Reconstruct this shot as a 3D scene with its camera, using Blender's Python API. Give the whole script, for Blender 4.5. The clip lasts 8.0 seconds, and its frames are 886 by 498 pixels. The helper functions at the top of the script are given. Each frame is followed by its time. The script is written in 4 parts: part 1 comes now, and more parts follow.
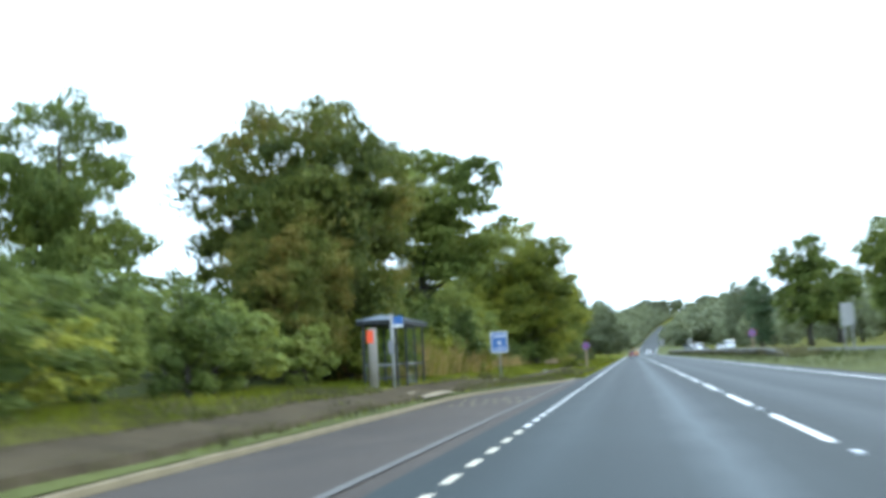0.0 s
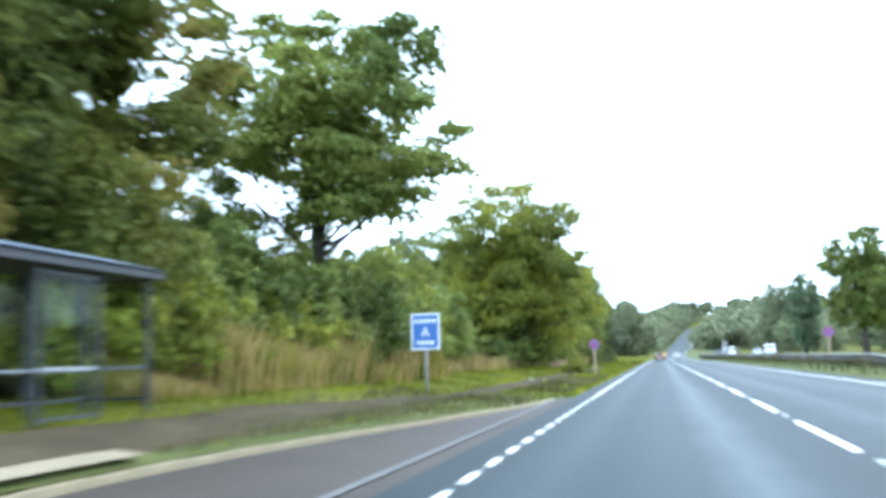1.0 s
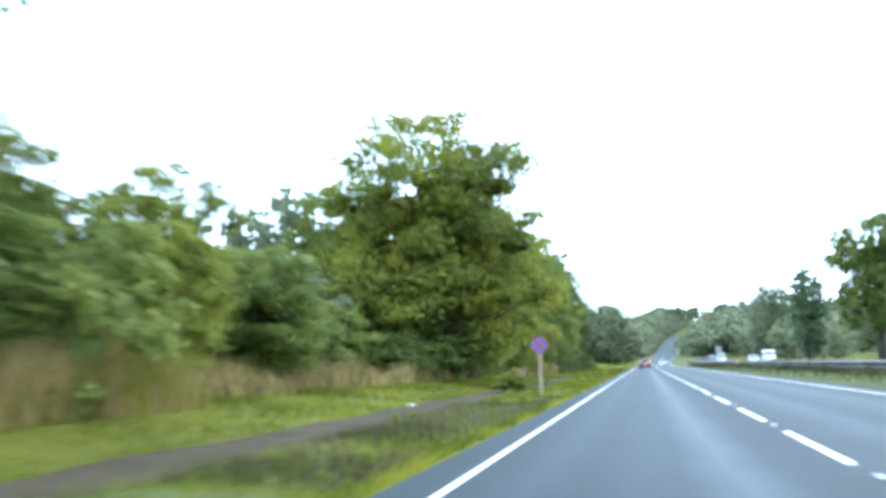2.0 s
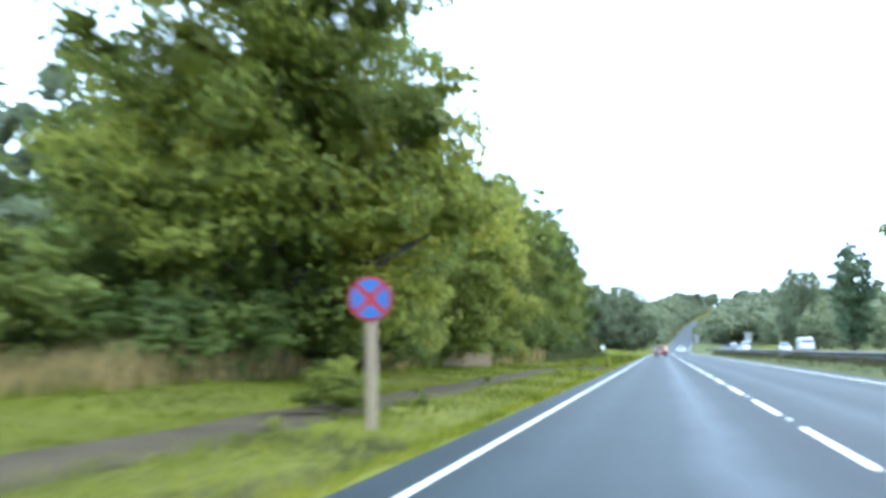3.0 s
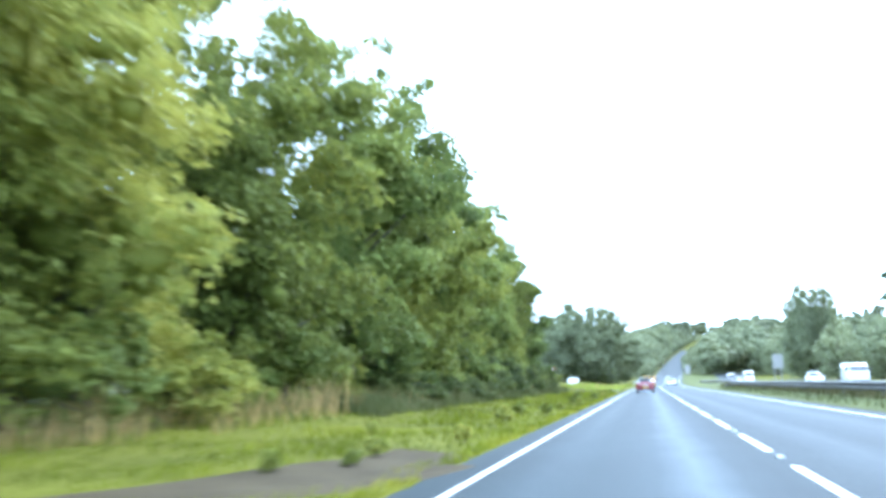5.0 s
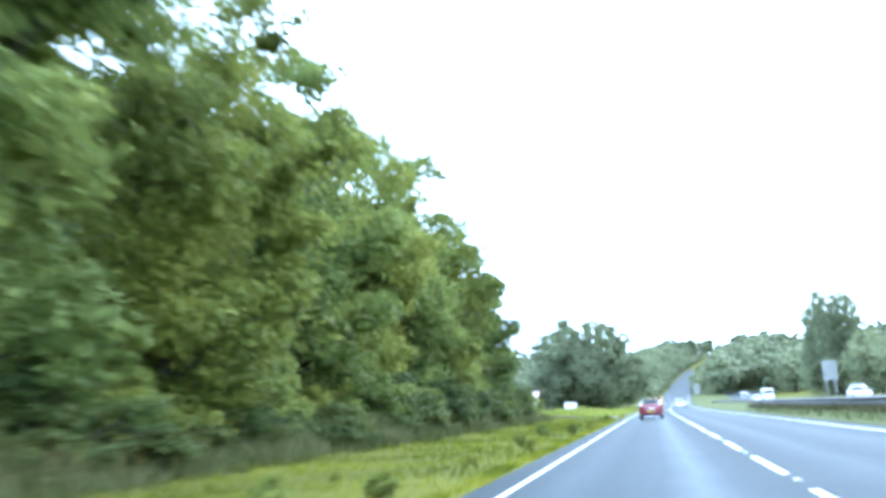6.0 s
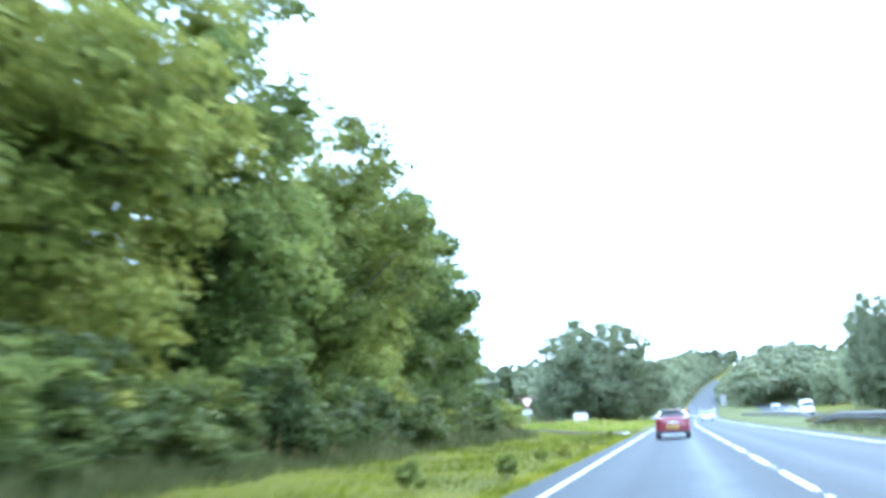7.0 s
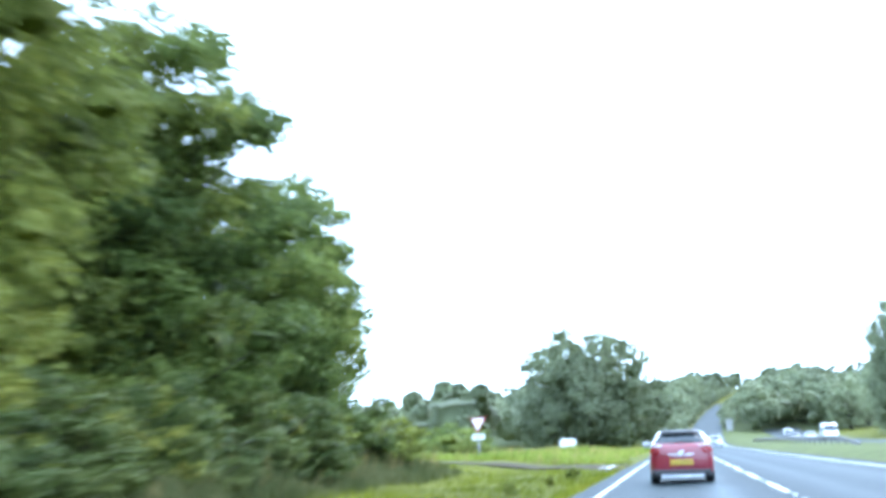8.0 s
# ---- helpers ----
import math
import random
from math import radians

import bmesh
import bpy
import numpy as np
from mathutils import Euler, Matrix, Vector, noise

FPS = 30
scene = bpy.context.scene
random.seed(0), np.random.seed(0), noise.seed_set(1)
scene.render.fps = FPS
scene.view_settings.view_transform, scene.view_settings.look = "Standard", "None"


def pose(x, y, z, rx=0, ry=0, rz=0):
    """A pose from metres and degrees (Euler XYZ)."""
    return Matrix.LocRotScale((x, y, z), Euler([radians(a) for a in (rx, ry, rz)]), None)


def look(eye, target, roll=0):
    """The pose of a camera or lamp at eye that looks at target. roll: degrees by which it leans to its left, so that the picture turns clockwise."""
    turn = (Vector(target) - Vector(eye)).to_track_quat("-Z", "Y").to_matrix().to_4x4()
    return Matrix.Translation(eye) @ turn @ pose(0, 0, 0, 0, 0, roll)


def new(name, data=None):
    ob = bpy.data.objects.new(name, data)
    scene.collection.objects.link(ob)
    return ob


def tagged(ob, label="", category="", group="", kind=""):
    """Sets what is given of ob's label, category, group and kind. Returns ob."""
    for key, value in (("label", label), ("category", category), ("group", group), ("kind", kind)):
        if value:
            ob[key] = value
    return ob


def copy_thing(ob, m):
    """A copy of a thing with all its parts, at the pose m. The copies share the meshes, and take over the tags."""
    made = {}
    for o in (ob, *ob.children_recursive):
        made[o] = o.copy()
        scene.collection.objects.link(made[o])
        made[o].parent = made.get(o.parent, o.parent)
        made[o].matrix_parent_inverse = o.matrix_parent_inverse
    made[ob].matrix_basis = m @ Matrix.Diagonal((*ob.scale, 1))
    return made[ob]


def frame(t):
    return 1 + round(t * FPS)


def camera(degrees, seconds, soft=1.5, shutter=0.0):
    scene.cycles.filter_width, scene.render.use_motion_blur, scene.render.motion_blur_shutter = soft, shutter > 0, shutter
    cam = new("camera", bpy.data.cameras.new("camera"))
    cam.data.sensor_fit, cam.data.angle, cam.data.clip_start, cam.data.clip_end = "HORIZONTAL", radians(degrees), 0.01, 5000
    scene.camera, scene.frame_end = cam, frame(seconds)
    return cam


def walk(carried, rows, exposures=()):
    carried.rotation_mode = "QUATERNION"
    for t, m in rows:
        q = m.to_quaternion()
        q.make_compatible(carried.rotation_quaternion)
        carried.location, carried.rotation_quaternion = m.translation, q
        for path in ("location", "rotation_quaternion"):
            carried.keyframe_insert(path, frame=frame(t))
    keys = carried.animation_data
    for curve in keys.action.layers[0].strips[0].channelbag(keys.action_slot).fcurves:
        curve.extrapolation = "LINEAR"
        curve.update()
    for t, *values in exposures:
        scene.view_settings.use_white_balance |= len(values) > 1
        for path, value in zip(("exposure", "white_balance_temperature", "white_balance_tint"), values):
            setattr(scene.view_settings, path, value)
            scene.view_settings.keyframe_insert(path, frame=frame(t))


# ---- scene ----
cam = camera(49.0, 8.0, soft=4.0, shutter=0.5)
PATH = [
    (0.0, pose(1.742, 0.402, 1.083, 96.659, 3.048, 11.003)),
    (0.4, pose(1.739, 8.476, 1.083, 95.172, 0.565, 13.270)),
    (0.5, pose(1.755, 10.520, 1.083, 95.457, 1.352, 12.925)),
    (0.6, pose(1.734, 12.568, 1.083, 95.671, 1.598, 12.906)),
    (0.9, pose(1.737, 18.736, 1.083, 96.172, 2.165, 11.809)),
    (1.0, pose(1.780, 20.815, 1.084, 96.572, 1.562, 12.506)),
    (1.2, pose(1.777, 25.012, 1.084, 97.682, 2.083, 12.328)),
    (2.3, pose(1.795, 48.159, 1.084, 96.763, 1.390, 11.482)),
    (2.5, pose(1.856, 52.486, 1.086, 96.530, 1.914, 11.806)),
    (2.6, pose(1.830, 54.655, 1.085, 95.990, 2.123, 11.249)),
    (2.8, pose(1.801, 58.982, 1.085, 95.875, 1.319, 11.758)),
    (3.0, pose(1.931, 63.249, 1.088, 95.958, 0.394, 12.598)),
    (3.3, pose(1.923, 69.526, 1.088, 95.791, 1.815, 11.514)),
    (3.5, pose(1.951, 73.732, 1.088, 96.184, 2.221, 11.847)),
    (3.6, pose(1.935, 75.851, 1.088, 96.282, 2.075, 11.926)),
    (3.8, pose(1.968, 80.092, 1.089, 95.632, 1.075, 12.518)),
    (4.0, pose(1.978, 84.277, 1.089, 95.993, 1.726, 11.343)),
    (4.3, pose(1.966, 90.424, 1.089, 97.114, 2.237, 11.395)),
    (4.5, pose(2.049, 94.533, 1.091, 96.875, 1.705, 12.453)),
    (4.7, pose(2.003, 98.672, 1.090, 97.777, 0.980, 11.655)),
    (5.8, pose(2.008, 121.981, 1.090, 98.131, 0.906, 12.937)),
    (6.0, pose(2.020, 126.098, 1.090, 99.621, 2.759, 12.124)),
    (6.3, pose(1.993, 132.221, 1.089, 98.871, 2.935, 12.141)),
    (6.5, pose(2.047, 136.341, 1.091, 99.868, 2.462, 12.429)),
    (6.8, pose(2.010, 142.648, 1.090, 99.433, 1.125, 13.667)),
    (7.0, pose(1.968, 146.846, 1.089, 100.196, 2.028, 13.307)),
    (7.3, pose(1.922, 152.935, 1.088, 100.786, 2.511, 13.547)),
    (7.5, pose(1.988, 157.046, 1.089, 100.174, 2.598, 12.709)),
    (7.8, pose(1.835, 163.568, 1.085, 100.400, 1.212, 13.711)),
    (8.0, pose(1.696, 167.935, 1.082, 101.690, 2.101, 13.267)),
]
walk(cam, PATH, exposures=[(0.0, -0.28, 6350, 10), (0.5, -0.12, 6250, 12), (1.0, 0.38, 6050, 12), (2.5, 0.24, 5800, 12), (3.0, 0.28, 5800, 13), (3.5, 0.46, 5720, 13), (4.0, 0.73, 5650, 14), (4.5, 0.86, 5670, 13), (6.0, 0.76, 5480, 13), (7.0, 0.84, 5420, 14), (8.0, 0.67, 5550, 13)])

# ---- light: an overcast, bright white sky ----
world = bpy.data.worlds.new("overcast_sky")
scene.world = world
world.use_nodes = True
wn = world.node_tree
sky = wn.nodes.new("ShaderNodeTexSky")
sky.sky_type = "NISHITA"
sky.sun_disc = False
sky.sun_elevation, sky.sun_rotation = radians(38), radians(35)
sky.air_density, sky.dust_density, sky.ozone_density = 1.0, 4.0, 1.0
cloud = wn.nodes.new("ShaderNodeMix")
cloud.data_type = "RGBA"
cloud.inputs[0].default_value = 0.8
cloud.inputs[7].default_value = (25.7, 33.0, 40.3, 1)
wn.links.new(sky.outputs[0], cloud.inputs[6])
wn.links.new(cloud.outputs[2], wn.nodes["Background"].inputs[0])
wn.nodes["Background"].inputs[1].default_value = 0.12

sun = new("sun", bpy.data.lights.new("sun", "SUN"))
sun.data.energy, sun.data.angle, sun.data.color = 2.4, radians(35), (1.0, 0.96, 0.9)
sun.matrix_world = look((60, 90, 90), (0, 30, 0))

# ---- materials ----
def material(name, rough=0.7, metal=0.0, spec=0.5):
    m = bpy.data.materials.new(name)
    m.use_nodes = True
    b = m.node_tree.nodes["Principled BSDF"]
    b.inputs["Roughness"].default_value = rough
    b.inputs["Metallic"].default_value = metal
    b.inputs["Specular IOR Level"].default_value = spec
    return m, m.node_tree, b


def node(nt, kind, **values):
    n = nt.nodes.new(kind)
    for k, v in values.items():
        n.inputs[k].default_value = v
    return n


def coords(nt, scale=(1, 1, 1)):
    tc = nt.nodes.new("ShaderNodeTexCoord")
    mp = nt.nodes.new("ShaderNodeMapping")
    mp.inputs["Scale"].default_value = scale
    nt.links.new(tc.outputs["Object"], mp.inputs["Vector"])
    return mp.outputs["Vector"]


def ramp(nt, fac, stops):
    r = nt.nodes.new("ShaderNodeValToRGB")
    while len(r.color_ramp.elements) < len(stops):
        r.color_ramp.elements.new(0.5)
    for e, (p, c) in zip(r.color_ramp.elements, stops):
        e.position, e.color = p, (*c, 1) if len(c) == 3 else c
    nt.links.new(fac, r.inputs[0])
    return r.outputs["Color"]


def mixed(nt, fac, a, b, how="MIX"):
    m = nt.nodes.new("ShaderNodeMix")
    m.data_type, m.blend_type = "RGBA", how
    for k, v in ((0, fac), (6, a), (7, b)):
        if hasattr(v, "is_linked"):
            nt.links.new(v, m.inputs[k])
        else:
            m.inputs[k].default_value = v if k == 0 else (*v, 1)
    return m.outputs[2]


def grained(name, c0, c1, scale=3.0, fine=60.0, rough=0.7, metal=0.0, bump=0.1, spec=0.5, stretch=(1, 1, 1), rough1=None):
    """A surface that varies between two colours at two scales, with a fine relief."""
    m, nt, b = material(name, rough, metal, spec)
    v = coords(nt, stretch)
    n1 = node(nt, "ShaderNodeTexNoise", Scale=scale, Detail=5.0, Roughness=0.6)
    n2 = node(nt, "ShaderNodeTexNoise", Scale=fine, Detail=3.0, Roughness=0.7)
    nt.links.new(v, n1.inputs["Vector"]), nt.links.new(v, n2.inputs["Vector"])
    mx = mixed(nt, 0.4, n1.outputs["Color"], n2.outputs["Color"])
    col = ramp(nt, mx, [(0.36, c0), (0.64, c1)])
    nt.links.new(col, b.inputs["Base Color"])
    if rough1 is not None:
        mr = node(nt, "ShaderNodeMapRange", **{"From Min": 0.35, "From Max": 0.65, "To Min": rough, "To Max": rough1})
        nt.links.new(n1.outputs["Fac"], mr.inputs["Value"])
        nt.links.new(mr.outputs[0], b.inputs["Roughness"])
    if bump:
        bp = node(nt, "ShaderNodeBump", Strength=bump, Distance=0.02)
        nt.links.new(n2.outputs["Fac"], bp.inputs["Height"])
        nt.links.new(bp.outputs[0], b.inputs["Normal"])
    return m


def foliage(name, dark, mid, light, through_light=0.45, patch=0.22, spec=0.2):
    """Leaves: each one differs a little, each plant a little more, with broad lighter patches of new growth."""
    m, nt, b = material(name, 0.6, 0.0, spec)
    geo = nt.nodes.new("ShaderNodeNewGeometry")
    info = nt.nodes.new("ShaderNodeObjectInfo")
    pos = nt.nodes.new("ShaderNodeTexCoord")
    n1 = node(nt, "ShaderNodeTexNoise", Scale=patch, Detail=3.0)
    shift = nt.nodes.new("ShaderNodeVectorMath")
    shift.operation = "ADD"
    nt.links.new(pos.outputs["Object"], shift.inputs[0])
    nt.links.new(info.outputs["Location"], shift.inputs[1])
    nt.links.new(shift.outputs[0], n1.inputs["Vector"])
    mr = node(nt, "ShaderNodeMapRange", **{"From Min": 0.35, "From Max": 0.65})
    nt.links.new(n1.outputs["Fac"], mr.inputs["Value"])
    f = mixed(nt, 0.62, geo.outputs["Random Per Island"], mr.outputs[0])
    f2 = mixed(nt, 0.25, f, info.outputs["Random"])
    col = ramp(nt, f2, [(0.2, dark), (0.5, mid), (0.82, light)])
    nt.links.new(col, b.inputs["Base Color"])
    tr = nt.nodes.new("ShaderNodeBsdfTranslucent")
    nt.links.new(col, tr.inputs["Color"])
    mx = nt.nodes.new("ShaderNodeMixShader")
    mx.inputs[0].default_value = through_light
    nt.links.new(b.outputs[0], mx.inputs[1]), nt.links.new(tr.outputs[0], mx.inputs[2])
    nt.links.new(mx.outputs[0], nt.nodes["Material Output"].inputs["Surface"])
    return m


def road_surface(name):
    """Damp asphalt: fine aggregate, and long bands and streaks along the road, lighter and less rough."""
    m, nt, b = material(name, 0.4, 0.0, 0.17)
    v = coords(nt)
    vs = coords(nt, (1.0, 0.03, 1.0))
    streak = node(nt, "ShaderNodeTexNoise", Scale=1.1, Detail=4.0, Roughness=0.55)
    patch = node(nt, "ShaderNodeTexNoise", Scale=0.35, Detail=5.0, Roughness=0.6)
    grain = node(nt, "ShaderNodeTexNoise", Scale=90.0, Detail=2.0, Roughness=0.8)
    nt.links.new(vs, streak.inputs["Vector"]), nt.links.new(v, patch.inputs["Vector"]), nt.links.new(v, grain.inputs["Vector"])
    f = mixed(nt, 0.5, streak.outputs["Color"], patch.outputs["Color"])
    f = mixed(nt, 0.3, f, grain.outputs["Color"])
    col = ramp(nt, f, [(0.35, (0.007, 0.013, 0.014)), (0.52, (0.012, 0.021, 0.022)), (0.68, (0.020, 0.031, 0.032))])
    sep = nt.nodes.new("ShaderNodeSeparateXYZ")
    nt.links.new(v, sep.inputs[0])
    wob = node(nt, "ShaderNodeMath")
    wob.operation = "MULTIPLY_ADD"
    nt.links.new(patch.outputs["Fac"], wob.inputs[0])
    wob.inputs[1].default_value = 0.5
    nt.links.new(sep.outputs["X"], wob.inputs[2])
    eighth = node(nt, "ShaderNodeMath")
    eighth.operation = "DIVIDE"
    nt.links.new(wob.outputs[0], eighth.inputs[0])
    eighth.inputs[1].default_value = 8.0
    g = lambda q: (q, q, q)
    bands = ramp(nt, eighth.outputs[0], [(0.03, g(0.0)), (0.13, g(0.35)), (0.19, g(0.1)), (0.29, g(0.25)), (0.345, g(1.0)), (0.4, g(0.2)), (0.45, g(0.0)), (0.54, g(0.1)), (0.62, g(0.5)), (0.68, g(0.15)), (0.82, g(0.5)), (0.9, g(0.1))])
    # the bands get a lighter base colour as well as a lower roughness
    worn = mixed(nt, 0.5, bands, streak.outputs["Color"], "MULTIPLY")
    col = mixed(nt, worn, col, (0.032, 0.048, 0.054))
    nt.links.new(col, b.inputs["Base Color"])
    mr = node(nt, "ShaderNodeMapRange", **{"From Min": 0.0, "From Max": 0.8, "To Min": 0.7, "To Max": 0.56})
    nt.links.new(worn, mr.inputs["Value"])
    nt.links.new(mr.outputs[0], b.inputs["Roughness"])
    bp = node(nt, "ShaderNodeBump", Strength=0.25, Distance=0.006)
    nt.links.new(grain.outputs["Fac"], bp.inputs["Height"])
    nt.links.new(bp.outputs[0], b.inputs["Normal"])
    return m


def glass(name, tint=(0.8, 0.9, 0.88)):
    m, nt, b = material(name, 0.03, 0.0, 0.5)
    b.inputs["Base Color"].default_value = (*tint, 1)
    b.inputs["Transmission Weight"].default_value = 1.0
    b.inputs["IOR"].default_value = 1.08
    return m


ASPHALT = road_surface("damp_asphalt")
LAYBY = grained("worn_layby_asphalt", (0.024, 0.019, 0.015), (0.054, 0.042, 0.031), 0.5, 70, 0.7, bump=0.3, spec=0.2)
PATH_TAR = grained("footway_tarmac", (0.034, 0.027, 0.016), (0.078, 0.062, 0.036), 0.9, 80, 0.9, bump=0.3, spec=0.06)
SLAB = grained("pale_concrete", (0.125, 0.100, 0.058), (0.250, 0.202, 0.122), 2.5, 50, 0.85, bump=0.2)
CHANNEL = grained("drain_channel", (0.056, 0.055, 0.051), (0.095, 0.093, 0.085), 2.0, 40, 0.8, bump=0.2)
RESERVE = grained("reserve_ground", (0.048, 0.058, 0.018), (0.098, 0.110, 0.034), 0.4, 12, 0.95, bump=0.4, spec=0.1)
KERB = grained("kerb_stone", (0.14, 0.115, 0.065), (0.27, 0.222, 0.125), 2.0, 40, 0.85, bump=0.2)
PAINT = grained("road_paint", (0.42, 0.43, 0.43), (0.7, 0.7, 0.68), 3.0, 70, 0.55, bump=0.15)
OLD_PAINT = grained("worn_cream_paint", (0.26, 0.24, 0.18), (0.54, 0.5, 0.4), 4.0, 60, 0.7, bump=0.15)
SOIL = grained("verge_ground", (0.046, 0.049, 0.007), (0.124, 0.126, 0.014), 0.28, 14, 0.95, bump=0.4, spec=0.1)
# dark ground tone; under the roadside trees it stands in for their shade
DARK_FLOOR = grained("dark_wood_floor", (0.036, 0.046, 0.016), (0.08, 0.092, 0.034), 0.8, 16, 0.95, bump=0.4, spec=0.1)
LEAF = foliage("broad_leaves", (0.102, 0.126, 0.029), (0.201, 0.227, 0.046), (0.335, 0.327, 0.066), 0.45, spec=0.12)
LEAF_DARK = foliage("dark_leaves", (0.076, 0.107, 0.031), (0.149, 0.192, 0.048), (0.244, 0.276, 0.066), 0.45, spec=0.12)
LEAF_GOLD = foliage("yellowing_leaves", (0.109, 0.129, 0.023), (0.217, 0.241, 0.038), (0.343, 0.343, 0.058), 0.45, spec=0.12)
LEAF_OLIVE = foliage("olive_leaves", (0.112, 0.137, 0.030), (0.254, 0.268, 0.043), (0.464, 0.409, 0.060), 0.5, 0.3, spec=0.12)
LEAF_RUST = foliage("browning_leaves", (0.073, 0.095, 0.025), (0.145, 0.164, 0.035), (0.256, 0.192, 0.049), 0.45, 0.3, spec=0.12)
# far leaves paled and blued: the distance haze is put into their colour
LEAF_HAZE = foliage("haze_paled_leaves", (0.150, 0.176, 0.100), (0.198, 0.228, 0.124), (0.246, 0.273, 0.142), 0.5, 0.05)
GRASS_DULL = foliage("dull_rough_grass", (0.043, 0.053, 0.019), (0.081, 0.093, 0.032), (0.128, 0.132, 0.055), 0.35, 0.35, spec=0.05)
GRASS_BROWN = foliage("brown_rough_grass", (0.060, 0.058, 0.028), (0.110, 0.102, 0.048), (0.175, 0.155, 0.080), 0.35, 0.35, spec=0.05)
# darker leaves, the shade at the hedge foot put into their colour
LEAF_SHADE = foliage("shade_dark_leaves", (0.044, 0.062, 0.018), (0.080, 0.108, 0.028), (0.132, 0.152, 0.040), 0.35, 0.4)
NEEDLE = foliage("conifer_needles", (0.046, 0.084, 0.045), (0.087, 0.135, 0.067), (0.140, 0.186, 0.090), 0.15)
GRASS = foliage("grass_blades", (0.062, 0.078, 0.008), (0.145, 0.170, 0.014), (0.275, 0.262, 0.034), 0.4, 0.3, spec=0.05)
GRASS_FAR = foliage("lush_far_grass", (0.075, 0.105, 0.018), (0.150, 0.195, 0.030), (0.255, 0.280, 0.055), 0.4, 0.12, spec=0.05)
STRAW = foliage("dry_grass_blades", (0.16, 0.128, 0.045), (0.31, 0.228, 0.085), (0.45, 0.325, 0.135), 0.4, 0.4, spec=0.05)
BARK = grained("bark", (0.03, 0.026, 0.02), (0.08, 0.07, 0.055), 3.0, 25, 0.9, bump=0.6, stretch=(1, 1, 0.3))
STEEL = grained("galvanised_steel", (0.161, 0.165, 0.170), (0.246, 0.250, 0.254), 2.0, 40, 0.5, metal=0.35, bump=0.05, rough1=0.65)
GREYPOST = grained("grey_painted_post", (0.2, 0.2, 0.19), (0.31, 0.305, 0.28), 3.0, 40, 0.6, bump=0.1)
POSTWOOD = grained("weathered_grey_timber", (0.19, 0.17, 0.14), (0.33, 0.3, 0.255), 4.0, 50, 0.85, bump=0.3, stretch=(1, 1, 0.15))
TIMBER = grained("weathered_timber", (0.2, 0.14, 0.08), (0.36, 0.27, 0.17), 4.0, 50, 0.85, bump=0.3, stretch=(1, 1, 0.15))
DARKFRAME = grained("dark_painted_frame", (0.01, 0.013, 0.015), (0.022, 0.025, 0.027), 3.0, 50, 0.6, bump=0.05)
ROOFSHEET = grained("slate_blue_roof_sheet", (0.1, 0.13, 0.16), (0.2, 0.24, 0.28), 1.5, 30, 0.3, bump=0.05)
WHITE = grained("white_sheet", (0.68, 0.69, 0.7), (0.82, 0.82, 0.82), 2.0, 40, 0.45, bump=0.03)
BLUE = grained("blue_sign_face", (0.022, 0.1, 0.29), (0.035, 0.14, 0.38), 2.0, 40, 0.4, bump=0.0)
RED = grained("red_sign_face", (0.294, 0.011, 0.024), (0.420, 0.027, 0.036), 2.0, 40, 0.4, bump=0.0)
ORANGE = grained("red_orange_notice", (0.72, 0.06, 0.015), (0.85, 0.1, 0.025), 2.0, 40, 0.5, bump=0.0)
RAIL = grained("weathered_barrier_steel", (0.075, 0.076, 0.07), (0.15, 0.148, 0.135), 0.8, 30, 0.65, metal=0.25, bump=0.05)
BLACK = grained("black_plastic", (0.012, 0.012, 0.013), (0.03, 0.03, 0.032), 3.0, 50, 0.45, bump=0.05)
STONE = grained("wall_stone", (0.105, 0.070, 0.036), (0.230, 0.160, 0.086), 3.0, 30, 0.9, bump=0.5)
MORTAR = grained("lime_mortar", (0.1, 0.075, 0.05), (0.18, 0.138, 0.095), 4.0, 40, 0.95, bump=0.3)
CARGLASS = grained("dark_car_glass", (0.014, 0.018, 0.02), (0.03, 0.036, 0.038), 1.0, 10, 0.06, bump=0.0, spec=0.6)
CLEAR = glass("shelter_glass")
CHROME = grained("bright_trim", (0.6, 0.61, 0.62), (0.72, 0.73, 0.74), 2.0, 30, 0.2, metal=0.9, bump=0.0)
TYRE = grained("tyre_rubber", (0.012, 0.012, 0.012), (0.03, 0.03, 0.03), 6.0, 60, 0.85, bump=0.1)
LENS_RED = grained("red_lamp_lens", (0.3, 0.005, 0.006), (0.4, 0.012, 0.012), 4.0, 60, 0.12, bump=0.0)
LENS_CLEAR = grained("clear_lamp_lens", (0.62, 0.64, 0.66), (0.78, 0.8, 0.82), 6.0, 60, 0.12, bump=0.0)
PLATE_Y = grained("yellow_plate", (0.62, 0.42, 0.02), (0.72, 0.5, 0.03), 4.0, 60, 0.4, bump=0.0)


def car_paint(name, c):
    m = grained(name, tuple(x * 0.9 for x in c), c, 1.5, 60, 0.28, bump=0.0)
    m.node_tree.nodes["Principled BSDF"].inputs["Coat Weight"].default_value = 0.8
    return m


CAR_RED = car_paint("red_car_paint", (0.215, 0.014, 0.026))
CAR_WHITE = car_paint("white_car_paint", (0.75, 0.76, 0.77))
CAR_SILVER = car_paint("silver_car_paint", (0.38, 0.4, 0.42))
CAR_DARK = car_paint("dark_car_paint", (0.03, 0.035, 0.045))
CAR_YELLOW = car_paint("yellow_van_paint", (0.75, 0.4, 0.03))

